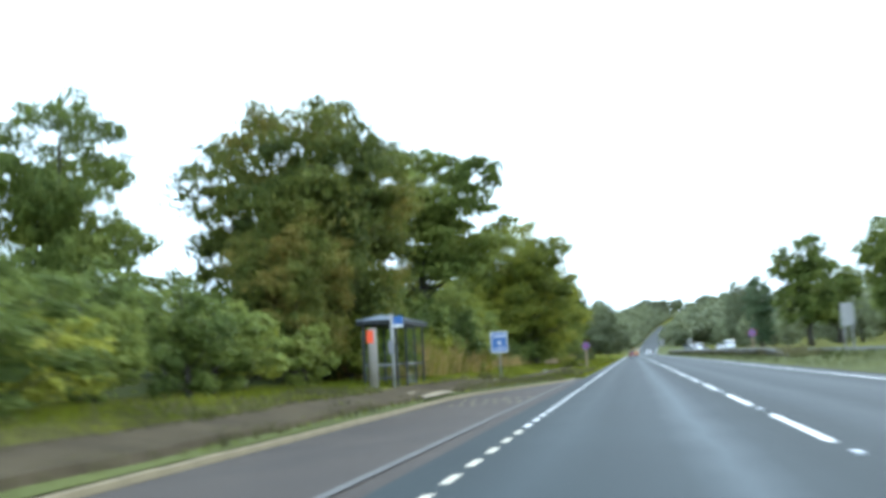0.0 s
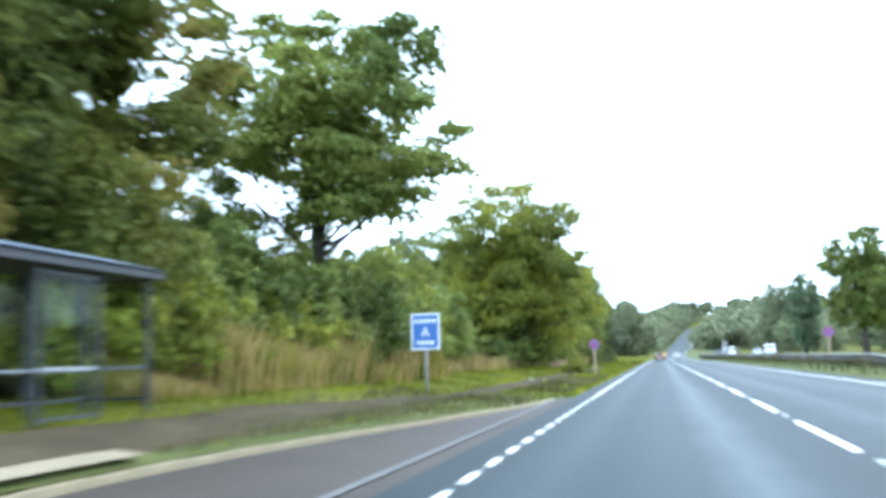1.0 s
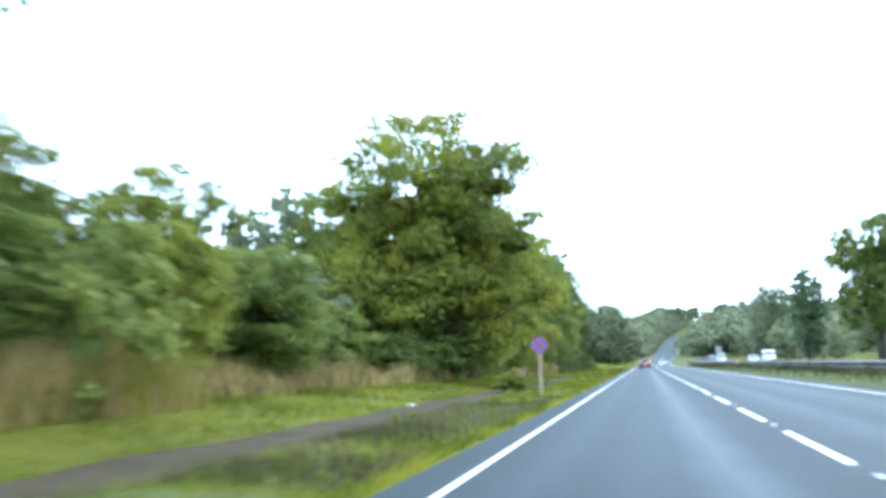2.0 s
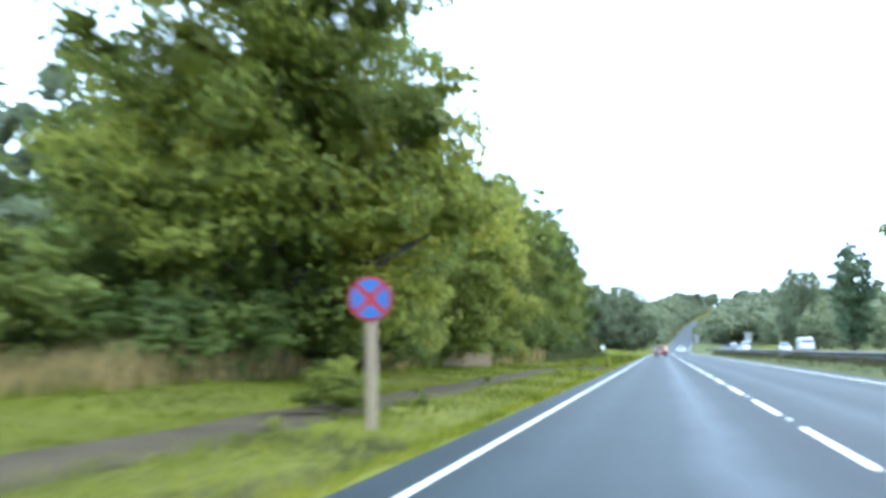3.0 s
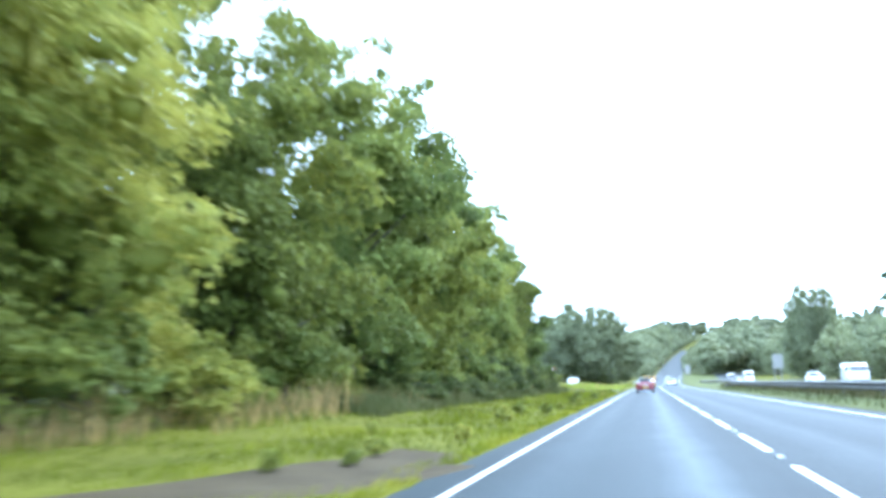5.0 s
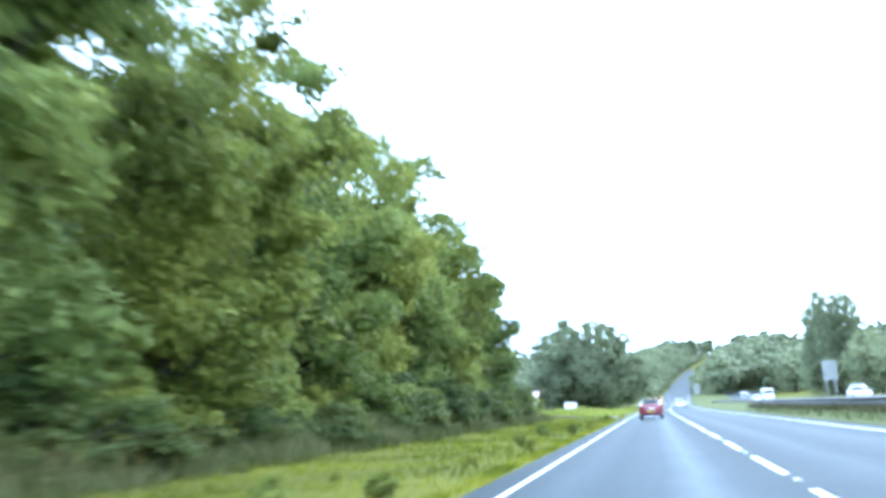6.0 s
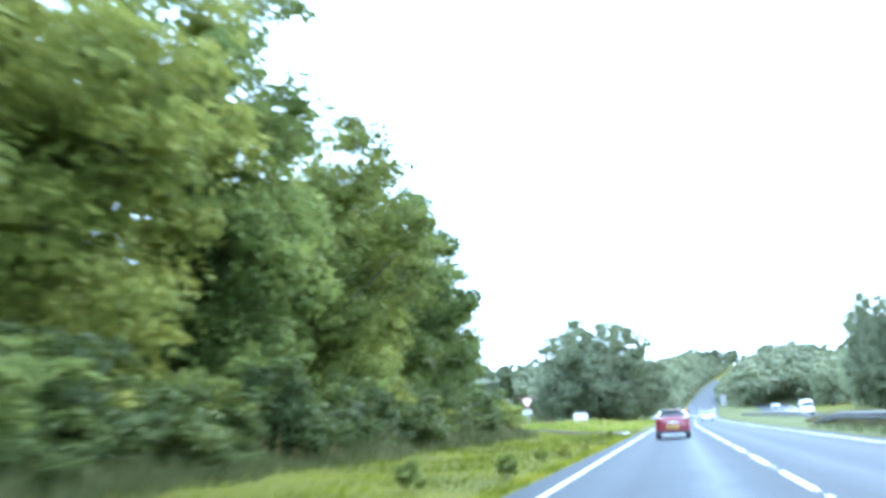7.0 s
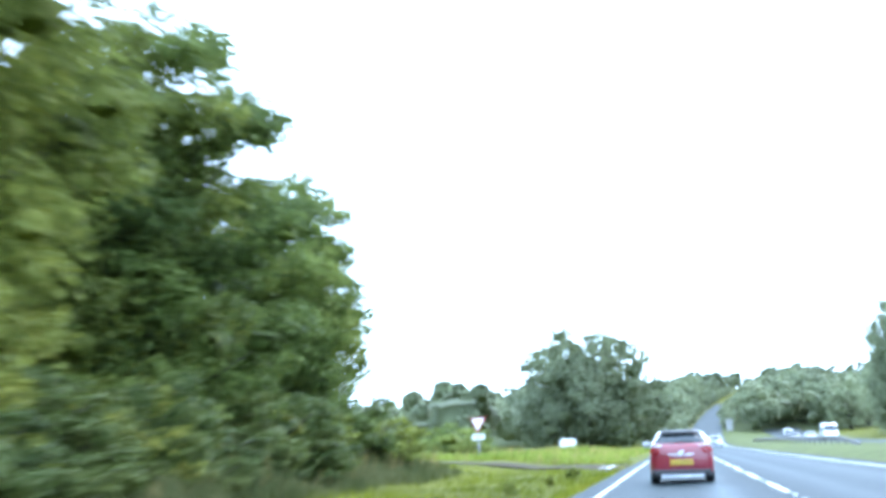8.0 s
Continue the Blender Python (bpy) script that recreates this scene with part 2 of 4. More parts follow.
# ---- mesh helpers ----
def part(name, bm, mat, parent=None, label=""):
    """Links a bmesh (or a mesh) as one object under a thing or a part."""
    if isinstance(bm, bpy.types.Mesh):
        me = bm
    else:
        me = bpy.data.meshes.new(name)
        bmesh.ops.recalc_face_normals(bm, faces=bm.faces)
        bm.to_mesh(me)
        bm.free()
    me.materials.clear()
    me.materials.append(mat)
    ob = new(name, me)
    if parent is not None:
        ob.parent = parent
    return tagged(ob, label) if label else ob


def smooth(ob):
    for p in ob.data.polygons:
        p.use_smooth = True
    return ob


def box(cx, cy, cz, sx, sy, sz, bevel=0.0, bm=None, turn=None):
    bm = bm or bmesh.new()
    m = Matrix.LocRotScale((cx, cy, cz), turn, (sx, sy, sz))
    made = bmesh.ops.create_cube(bm, size=1.0, matrix=m)["verts"]
    if bevel:
        edges = list({e for v in made for e in v.link_edges})
        bmesh.ops.bevel(bm, geom=edges, offset=bevel, segments=2, affect="EDGES", profile=0.6)
    return bm


def tube(points, radii, sides=8, bm=None):
    """A round bar through the points, with the radius given at each."""
    bm = bm or bmesh.new()
    rings = []
    pts = [Vector(p) for p in points]
    for i, p in enumerate(pts):
        d = (pts[min(i + 1, len(pts) - 1)] - pts[max(i - 1, 0)]).normalized()
        a = d.orthogonal().normalized()
        b = d.cross(a)
        r = radii[i] if hasattr(radii, "__len__") else radii
        rings.append([bm.verts.new(p + (a * math.cos(k * math.tau / sides) + b * math.sin(k * math.tau / sides)) * r) for k in range(sides)])
    for q, s in zip(rings, rings[1:]):
        for k in range(sides):
            bm.faces.new((q[k], q[(k + 1) % sides], s[(k + 1) % sides], s[k]))
    bm.faces.new(rings[0][::-1]), bm.faces.new(rings[-1])
    return bm


def disc(r, thick, sides=28, squash=1.0):
    """A flat round plate in the xz plane, facing -y."""
    bm = bmesh.new()
    front = [bm.verts.new((r * math.cos(k * math.tau / sides), -thick / 2, squash * r * math.sin(k * math.tau / sides))) for k in range(sides)]
    back = [bm.verts.new((v.co.x, thick / 2, v.co.z)) for v in front]
    bm.faces.new(front), bm.faces.new(back[::-1])
    for k in range(sides):
        bm.faces.new((front[k], back[k], back[(k + 1) % sides], front[(k + 1) % sides]))
    return bm


def slab(outline, thick, y=0.0):
    """A flat plate of any outline in the xz plane, centred on y."""
    bm = bmesh.new()
    f = [bm.verts.new((x, y - thick / 2, z)) for x, z in outline]
    b = [bm.verts.new((x, y + thick / 2, z)) for x, z in outline]
    bm.faces.new(f), bm.faces.new(b[::-1])
    n = len(f)
    for k in range(n):
        bm.faces.new((f[k], b[k], b[(k + 1) % n], f[(k + 1) % n]))
    return bm


def empty(name, m, label, category, group="", kind=""):
    ob = new(name)
    ob.matrix_basis = m
    return tagged(ob, label, category, group, kind)


def array_mesh(name, verts, faces):
    """A mesh from numpy arrays, all faces with the same number of corners."""
    me = bpy.data.meshes.new(name)
    n, k = faces.shape
    me.vertices.add(len(verts))
    me.vertices.foreach_set("co", np.asarray(verts, np.float32).ravel())
    me.loops.add(n * k)
    me.loops.foreach_set("vertex_index", np.asarray(faces, np.int32).ravel())
    me.polygons.add(n)
    me.polygons.foreach_set("loop_start", np.arange(0, n * k, k, dtype=np.int32))
    me.update(calc_edges=True)
    return me


# ---- the lie of the land ----
FALL = 0.025


def ease(a, b, x):
    t = np.clip((np.asarray(x, float) - a) / (b - a), 0, 1)
    return t * t * (3 - 2 * t)


def bend(y):
    """How far the road has swung to the right at y."""
    y = np.asarray(y, float)
    return np.where(y > 200, (y - 200) ** 2 / 10000.0, 0.0) + np.where(y > 500, (y - 500) ** 2 / 6000.0, 0.0)


def rise(y):
    """The road's height along its length: level, then up a long hill."""
    return 80.0 * ease(300, 1400, np.minimum(y, 760))


def layby_edge(y):
    """The kerb of the lay-by: its distance from the edge line."""
    return -0.95 - 2.8 * (1 - ease(29.0, 47.3, y))


def land(x, y):
    """Height of the ground beside the road. x is counted from the edge line."""
    x, y = np.asarray(x, float), np.asarray(y, float)
    inlay = 1 - ease(44.0, 49.0, y)
    left = -0.02 + 0.12 * ease(-0.7, -2.2, x) + 0.34 * ease(-4.2, -7.5, x) * (1 - 0.7 * ease(92, 104, y) * (1 - ease(118, 128, y))) * (1 - 0.75 * inlay * (1 - ease(-8.5, -11, x))) + 0.5 * ease(-8, -16, x)
    left = left + 0.3 * ease(-3.85, -5.2, x) * inlay
    dip = 1.4 * ease(205, 235, y) * ease(-9, -20, x)
    right = 0.2 + 0.28 * ease(8.0, 9.4, x) - 0.1 * ease(10.5, 15, x) + 0.35 * ease(27, 36, x)
    far = 10.0 * ease(45, 160, x) * ease(120, 500, y)
    z = np.where(x < 3, left - dip, right)
    return z + rise(y) * (1 - 0.85 * ease(-90, -190, x)) + far

# ---- ground, carriageways, lay-by, footway ----
def sheet(name, xs, ys, height, mat, label, curved=True):
    """A sheet over the grid xs, ys, swung along the road's bend."""
    X, Y = np.meshgrid(np.asarray(xs, float), np.asarray(ys, float))
    Z = height(X, Y)
    V = np.stack([X + (bend(Y) if curved else 0), Y, Z], -1).reshape(-1, 3)
    w, h = len(xs), len(ys)
    i = (np.arange(h - 1)[:, None] * w + np.arange(w - 1)).ravel()
    me = array_mesh(name, V, np.stack([i, i + 1, i + w + 1, i + w], 1))
    me.materials.append(mat)
    ob = tagged(new(name, me), label, name.split("_")[0], kind="structure")
    return smooth(ob)


def verge_height(X, Y):
    """The ground dives below whatever is laid on it."""
    z = land(X, Y)
    road = (X > -0.55) & (X < 7.95)
    z = np.where(road, FALL * X + rise(Y) - 0.12, z)
    bay = (X > -4.62) & (X <= -0.55) & (Y < 49.5)
    z = np.where(bay, -0.2, z)
    far_road = (X > 17.3) & (X < 25.6)
    z = np.where(far_road, z - 0.12, z)
    bump = np.array([noise.noise((x * 0.6, y * 0.35, 0)) for x, y in zip(X.ravel(), Y.ravel())]).reshape(X.shape)
    return z + np.where(road | bay | far_road, 0, 0.05 * bump * ease(-0.6, -2.0, X) + 0.04 * bump * ease(8.2, 9, X))


gx = [-2500, -1200, -600, -300, -180, -110, -70, -45, -32, -25, -20, -17, -14.5, -12.5, -11, -10, -9, -8.2, -7.4, -6.6, -5.8, -5, -4.63, -4.61, -3.9, -3.4,
      -2.8, -2.2, -1.6, -1.1, -0.85, -0.6, -0.5, 7.9, 8.0, 8.4, 8.9, 9.4, 10, 11, 12.5, 14, 15.5, 16.8, 17.25, 17.4, 25.5, 25.7, 27, 30, 34, 40, 50, 70, 100, 160, 300, 600, 1200, 2500]
gy = list(np.arange(-40, 60, 1.0)) + list(np.arange(60, 240, 2.0)) + list(np.arange(240, 420, 10)) + list(np.arange(420, 1000, 25)) + [1000, 1100, 1300, 1700, 2500, 4000]
sheet("ground", gx, [-2500, -900, -300, -100] + gy, verge_height, SOIL, "uneven grassy verge and fields reaching to the horizon")

road = sheet("road_left_carriageway", np.linspace(-0.6, 8.0, 9), [q for q in gy if q < 640], lambda X, Y: FALL * X + rise(Y) + 0 * X, ASPHALT, "damp grey two-lane carriageway with long lighter bands")
far_road = sheet("road_right_carriageway", np.linspace(17.3, 25.6, 5), [q for q in gy if q < 446], lambda X, Y: 0.42 + 0 * X + rise(Y), ASPHALT, "damp grey opposite carriageway beyond the central reserve")


reserve = sheet("ground_central_reserve", [8.02, 8.4, 8.9, 9.4, 10, 11, 12.5, 14, 15.5, 16.8, 17.28], [q for q in gy if q < 560], lambda X, Y: verge_height(X, Y) + 0.02, RESERVE, "rough brownish grass and earth on the central reserve")


def strip(name, x0, x1, y0, y1, lift, mat, parent, step=6.0, shift=None):
    """A thin painted band along the road."""
    ys = np.linspace(y0, y1, max(2, int((y1 - y0) / step) + 1))
    bm = bmesh.new()
    rows = []
    for y in ys:
        dx = shift(y) if shift else 0.0
        b = float(bend(y))
        z = float(rise(y)) + lift
        rows.append([bm.verts.new((x + dx + b, y, FALL * (x + dx) + z)) for x in (x0, x1)])
    for a, c in zip(rows, rows[1:]):
        bm.faces.new((a[0], a[1], c[1], c[0]))
    return part(name, bm, mat, parent)


LANE, RIGHT, PITCH, FIRST = 3.63, 7.30, 6.793, 10.806
strip("edge_line", -0.05, 0.05, 48.2, 425, 0.004, PAINT, road)
strip("edge_line", RIGHT - 0.05, RIGHT + 0.05, -40, 425, 0.004, PAINT, road)
for k in range(-6, 61):
    y = FIRST + k * PITCH
    strip("lane_dash", LANE - 0.055, LANE + 0.055, y, y + PITCH * 0.64, 0.004, PAINT, road, 10)
    if y < 330:
        part("road_stud", box(LANE, y + PITCH * 0.835, FALL * LANE + 0.012, 0.09, 0.11, 0.026, 0.008), LENS_CLEAR, road)
for k in range(-28, 36):
    y = -0.4 + k * 1.36
    if y < 48.0:
        strip("bay_dash", -0.055, 0.055, y, y + 0.7, 0.004, OLD_PAINT if k < 12 else PAINT, road, 10)

# lay-by for the bus stop
ly = np.arange(-40, 48.01, 1.0)
bm = bmesh.new()
rows = []
for y in ly:
    e = float(layby_edge(y))
    rows.append([bm.verts.new((x, y, FALL * x * 0.6 - 0.006)) for x in np.linspace(e, -0.58, 5)])
for a, b in zip(rows, rows[1:]):
    for k in range(4):
        bm.faces.new((a[k], a[k + 1], b[k + 1], b[k]))
layby = tagged(part("road_layby", bm, LAYBY), "worn brownish asphalt lay-by beside the main carriageway", "lay-by", kind="structure")
bm = bmesh.new()
rows = [[bm.verts.new((x, y, -0.008 + 0.006)) for x in (-1.02, -0.9)] for y in np.arange(-40, 47.1, 3)]
for a, b in zip(rows, rows[1:]):
    bm.faces.new((a[0], a[1], b[1], b[0]))
part("channel_line", bm, CHANNEL, layby, "pale drainage channel along the lay-by")
rnd = random.Random(4)
for y0, count, reach in ((25.4, 7, 1.1), (27.4, 7, 1.15)):
    for k in range(count):
        x = -3.05 + 0.3 * k + rnd.uniform(-0.04, 0.04)
        long = reach * rnd.uniform(0.55, 1.0)
        y = y0 + rnd.uniform(0, reach - long) + long / 2
        part("worn_letter_mark", box(x, y, FALL * x * 0.6 - 0.004, 0.055, long, 0.005, 0, None, Euler((0, -0.015, rnd.uniform(-0.05, 0.05)))), KERB, layby)
        if k % 2 == 0:
            part("worn_letter_mark", box(x + 0.13, y0 + rnd.choice((0.08, 0.55, 1.1)), FALL * x * 0.6 - 0.004, 0.16, 0.08, 0.005, 0, None, Euler((0, -0.015, 0))), KERB, layby)

# grass between the kerb and the footway
bm = bmesh.new()
rows = []
for y in np.arange(-40, 50.6, 0.5):
    e = float(layby_edge(y)) - 0.1 if y < 47.3 else -0.95 + 0.4 * min(1.0, (y - 47.3) / 2)
    rows.append([bm.verts.new((x, y, (float(land(x, y)) if y < 49.6 else float(land(x, y)) - 0.03) - (0.02 if k == 0 else 0.05 if k == 7 else 0))) for k, x in enumerate(np.linspace(-4.66, e, 8))])
for a, b in zip(rows, rows[1:]):
    for k in range(7):
        bm.faces.new((a[k], a[k + 1], b[k + 1], b[k]))
smooth(tagged(part("ground_kerb_strip", bm, RESERVE), "narrow grass strip between the kerb and the footway", "verge", kind="structure"))

# kerb stones along the lay-by
kerb = empty("kerb", Matrix(), "pale weathered stone kerb round the lay-by", "kerb", kind="structure")
ks = bmesh.new()
box(0, 0, 0, 0.09, 0.9, 0.26, 0.02, ks)
kmesh = part("kerb_stone", ks, KERB, kerb).data
bpy.data.objects.remove(bpy.data.objects["kerb_stone"])
y = -40.0
while y < 46.6:
    x0, x1 = float(layby_edge(y)), float(layby_edge(y + 0.915))
    ang = math.atan2(-(x1 - x0), 0.915)
    o = new("kerb_stone", kmesh)
    o.parent = kerb
    o.matrix_basis = pose((x0 + x1) / 2 - 0.07, y + 0.457, -0.1 + rnd.uniform(-.006, .006), 0, 0, math.degrees(ang))
    y += 0.915 * math.cos(ang)


def ribbon(name, mid, half, ys, lift, mat, label):
    """A footway that follows a wandering centre line."""
    bm = bmesh.new()
    rows = []
    for y in ys:
        m, hw = mid(y), half(y)
        rows.append([bm.verts.new((x, y, float(verge_height(np.array([min(x, -4.63) if y < 49.5 else x]), np.array([y]))[0]) + lift if x < -4.6 or y > 49.5 else float(land(x, y)) + lift)) for x in np.linspace(m - hw, m + hw, 5)])
        rows[-1][0].co.z -= 0.08
        rows[-1][-1].co.z -= 0.08
        rows[-1][1].co.x -= 0.2
        rows[-1][-2].co.x += 0.2
    for a, b in zip(rows, rows[1:]):
        for k in range(4):
            bm.faces.new((a[k], a[k + 1], b[k + 1], b[k]))
    return tagged(part(name, bm, mat), label, "footway", kind="structure")


def wander(y):
    return 0.16 * noise.noise((0.0, y * 0.22, 5.0))


def path_mid(y):
    k = float(ease(36, 52, y))
    return -4.62 + 1.17 * k + wander(y) + 2.4 * float(ease(109, 119.5, y))


def path_half(y):
    return 0.6 + 0.24 * float(ease(40, 54, y)) + 0.35 * float(ease(110, 117, y)) + 0.1 * noise.noise((3.0, y * 0.4, 1.0))


ribbon("pavement_footway", path_mid, path_half, np.arange(-40, 120.1, 1.0), 0.045, PATH_TAR, "narrow dark tarmac footway half overgrown by grass")
bm = bmesh.new()
rows = [[bm.verts.new((x, y, float(land(x, y)) + up)) for x, up in ((-4.45, 0.075), (-4.3, 0.08), (-4.1, 0.075), (float(layby_edge(y)) - 0.09, 0.06))] for y in np.arange(26.5, 30.8, 0.6)]
for a, b in zip(rows, rows[1:]):
    for k in range(3):
        bm.faces.new((a[k], a[k + 1], b[k + 1], b[k]))
tagged(part("pavement_hardstanding", bm, SLAB), "pale concrete boarding slab at the bus stop kerb", "slab", kind="structure")

# side road that leaves just beyond the trees
bm = bmesh.new()
rows = []
for x in np.linspace(-0.58, -26, 14):
    w = 4.0 + 5.0 * math.exp(-(abs(x) - 0.6) / 3.0)
    rows.append([bm.verts.new((x, y, max(float(land(x, y)) + 0.05, FALL * x + 0.01))) for y in np.linspace(213 - w / 2, 213 + w / 2, 4)])
for a, b in zip(rows, rows[1:]):
    for k in range(3):
        bm.faces.new((a[k], a[k + 1], b[k + 1], b[k]))
tagged(part("road_side_turning", bm, PATH_TAR), "side road mouth between the verges", "road", kind="structure")
give = empty("junction_marking", pose(-1.2, 210, 0), "broken white give-way lines across the side road mouth", "road marking", kind="structure")
for k in range(5):
    for r in range(2):
        part("give_way_dash", box(-0.35 * r, k * 1.15, 0.085, 0.2, 0.65, 0.008), PAINT, give)

# ---- vegetation ----
def leaf_cloud(rs, centres, radii, flat, per, size, droop=0.35, aspect=1.45):
    """Leaves as small pointed blades on and in round clumps. Returns the vertices and faces."""
    n = int(per.sum())
    c = np.repeat(centres, per, axis=0)
    r = np.repeat(radii, per)
    d = rs.normal(size=(n, 3))
    d /= np.linalg.norm(d, axis=1)[:, None]
    d[:, 2] = np.where(rs.random(n) < 0.45, np.abs(d[:, 2]), d[:, 2])
    rad = r * (0.3 + 0.88 * rs.random(n) ** 0.75)
    p = c + d * rad[:, None] * np.array([1, 1, flat])
    nrm = d * 0.8 + rs.normal(size=(n, 3)) * 0.5 + np.array([0, 0, 0.5])
    nrm /= np.linalg.norm(nrm, axis=1)[:, None]
    a = np.cross(nrm, rs.normal(size=(n, 3)))
    a[:, 2] -= droop
    a /= np.linalg.norm(a, axis=1)[:, None]
    b = np.cross(nrm, a)
    b /= np.maximum(np.linalg.norm(b, axis=1), 1e-6)[:, None]
    s = size * (0.6 + 0.8 * rs.random(n))[:, None]
    v = np.stack([p - a * s * 0.45 - b * s / aspect * 0.48, p - a * s * 0.35 + b * s / aspect * 0.48, p + a * s * 0.65], 1).reshape(-1, 3)
    return v, np.arange(n * 3).reshape(n, 3)


def cores(rs, centres, radii, flat, start, rough=(0.62, 1.08)):
    """The dense inner twigs and leaves of each clump, as small rough lumps."""
    g = [(i, j, k) for i in (-1, 0, 1) for j in (-1, 0, 1) for k in (-1, 0, 1) if (i, j, k) != (0, 0, 0)]
    at = {p: n for n, p in enumerate(g)}
    unit = np.array(g, float)
    unit /= np.linalg.norm(unit, axis=1)[:, None]
    quads = []
    for axis in range(3):
        for side in (-1, 1):
            for a in (-1, 0):
                for b in (-1, 0):
                    c = []
                    for da, db in ((0, 0), (1, 0), (1, 1), (0, 1)):
                        p = [0, 0, 0]
                        p[axis], p[(axis + 1) % 3], p[(axis + 2) % 3] = side, a + da, b + db
                        c.append(at[tuple(p)])
                    quads.append(c)
    n = len(centres)
    v = centres[:, None, :] + unit[None] * (radii[:, None] * rs.uniform(*rough, (n, 26)))[:, :, None] * np.array([1, 1, flat])
    f = np.array(quads)[None] + (np.arange(n) * 26)[:, None, None] + start
    f = f.reshape(-1, 4)
    return v.reshape(-1, 3), np.concatenate([f[:, :3], f[:, [0, 2, 3]]])


def envelope(shape, t):
    """How wide a crown is at the share t of its height, from 0 to 1."""
    if shape == "column":
        return math.sin(min(0.12 + t * 0.88, 1.0) * math.pi) ** 0.45
    low, start, high = (0.8, 0.4, 0.62) if shape == "wide" else (0.68, 0.45, 0.57)
    if t < start:
        return low + (1 - low) * t / start
    return math.sqrt(max(1 - ((t - start) / high) ** 2, 0.03))


def make_tree(name, seed, height, radius, low, clumps, leaves, size, leaf_mat, label, category="tree", group="roadside trees", shape="round", gaps=0.0, flat=0.7, trunk=0.22, core=0.5):
    """A tree at the origin: tapered trunk and limbs that carry boughs, each of several leaf clumps, with shade between them."""
    rs = np.random.default_rng(seed)
    root = empty(name, Matrix(), label, category, group)
    count = max(8, int(clumps * 0.42))
    boughs, tall, wide = [], [], []
    for _ in range(count):
        best = None
        for _ in range(4):
            h = 0.97 * rs.random() ** 0.85
            a = rs.random() * math.tau
            e = envelope(shape, h)
            lump = 1 + 0.14 * math.sin(a * 3 + seed) + 0.1 * math.sin(a * 5 + 2.1 * seed + h * 6)
            q = radius * e * lump * rs.uniform(0.3 if gaps == 0 else 0.15, 0.8)
            p = np.array([q * math.cos(a), q * math.sin(a), low + (height - low) * (0.04 + 0.9 * h)])
            d = min((np.linalg.norm(p - o) for o in boughs), default=1.0)
            if best is None or d > best[0]:
                best = (d, p, h, e)
        boughs.append(best[1]), tall.append(best[2]), wide.append(best[3])
    boughs, tall, wide = np.array(boughs), np.array(tall), np.array(wide)
    reach = radius * (0.36 if clumps < 150 else 0.22 if gaps else 0.21)
    heart = np.array([0, 0, low + 0.45 * (height - low)])
    order = np.argsort(np.linalg.norm((boughs - heart) / np.array([radius, radius, (height - low) / 2]), axis=1))
    for n, i in enumerate(order[3:], 3):
        d = np.linalg.norm(boughs[order[:n]] - boughs[i], axis=1)
        k = order[int(np.argmin(d))]
        if d.min() > reach:
            boughs[i] = boughs[k] + (boughs[i] - boughs[k]) * reach / d.min()
    brad = radius * rs.uniform(0.17, 0.28, count) * (1 - 0.25 * tall) * (0.9 if gaps else 1.0)
    pick = np.repeat(np.arange(count), 4)
    out = boughs[pick] * np.array([1, 1, 0])
    out /= np.maximum(np.linalg.norm(out, axis=1), 0.01)[:, None]
    way = rs.normal(size=(len(pick), 3)) + out * 0.6 + np.array([0, 0, 0.45])
    way /= np.linalg.norm(way, axis=1)[:, None]
    cen = boughs[pick] + way * (brad[pick] * rs.uniform(0.5, 1.0, len(pick)))[:, None] * np.array([1, 1, flat + 0.05])
    crad = brad[pick] * rs.uniform(0.38, 0.66, len(pick))
    per = (0.78 * leaves * crad ** 2 / (crad ** 2).sum()).astype(int)
    v, f = leaf_cloud(rs, cen, crad, flat, per, size)
    bv, bf = leaf_cloud(rs, boughs, brad * 1.2, flat, (0.22 * leaves * brad ** 2 / (brad ** 2).sum()).astype(int), size)
    v, f = np.concatenate([v, bv]), np.concatenate([f, bf + len(v)])
    inner = tall < (0.72 if size < 0.3 else 1.0)
    cv, cf = cores(rs, boughs[inner], brad[inner] * (0.28 if gaps else 0.42), flat, len(v))
    v, f = np.concatenate([v, cv]), np.concatenate([f, cf])
    if not gaps:
        n = int(clumps * 0.3)
        pick = rs.choice(np.nonzero(tall < 0.75)[0], n)
        deep = boughs[pick] * (rs.uniform(0.05, 0.55, n)[:, None] * np.array([1, 1, 0]) + np.array([0, 0, 1])) + np.array([0, 0, -0.05 * height]) * tall[pick][:, None]
        drad = radius * rs.uniform(0.1, 0.17, n) * (0.3 + 0.7 * wide[pick]) * (0.6 + core * 0.8)
        dv, df = leaf_cloud(rs, deep, drad * 1.3, 0.9, np.full(n, max(6, leaves // 600)), size)
        v, f = np.concatenate([v, dv]), np.concatenate([f, df + len(v)])
        cv, cf = cores(rs, deep, drad, 0.9, len(v))
        v, f = np.concatenate([v, cv]), np.concatenate([f, cf])
    v[:, 2] = np.maximum(v[:, 2], 0.05)
    part("crown", array_mesh("crown", v, f), leaf_mat, root)
    bm = bmesh.new()
    top = height * 0.82
    lean = rs.normal(size=2) * 0.15
    spine = [(lean[0] * k * k * 2 + 0.12 * math.sin(3 * k + seed), lean[1] * k * k * 2, top * k - 0.15) for k in np.linspace(0, 1, 7)]
    tube(spine, [trunk * (1.35 - k) * (1.3 if k == 0 else 1) for k in np.linspace(0, 1.2, 7)], 7, bm)
    span = np.linalg.norm(boughs[:, :2], axis=1)
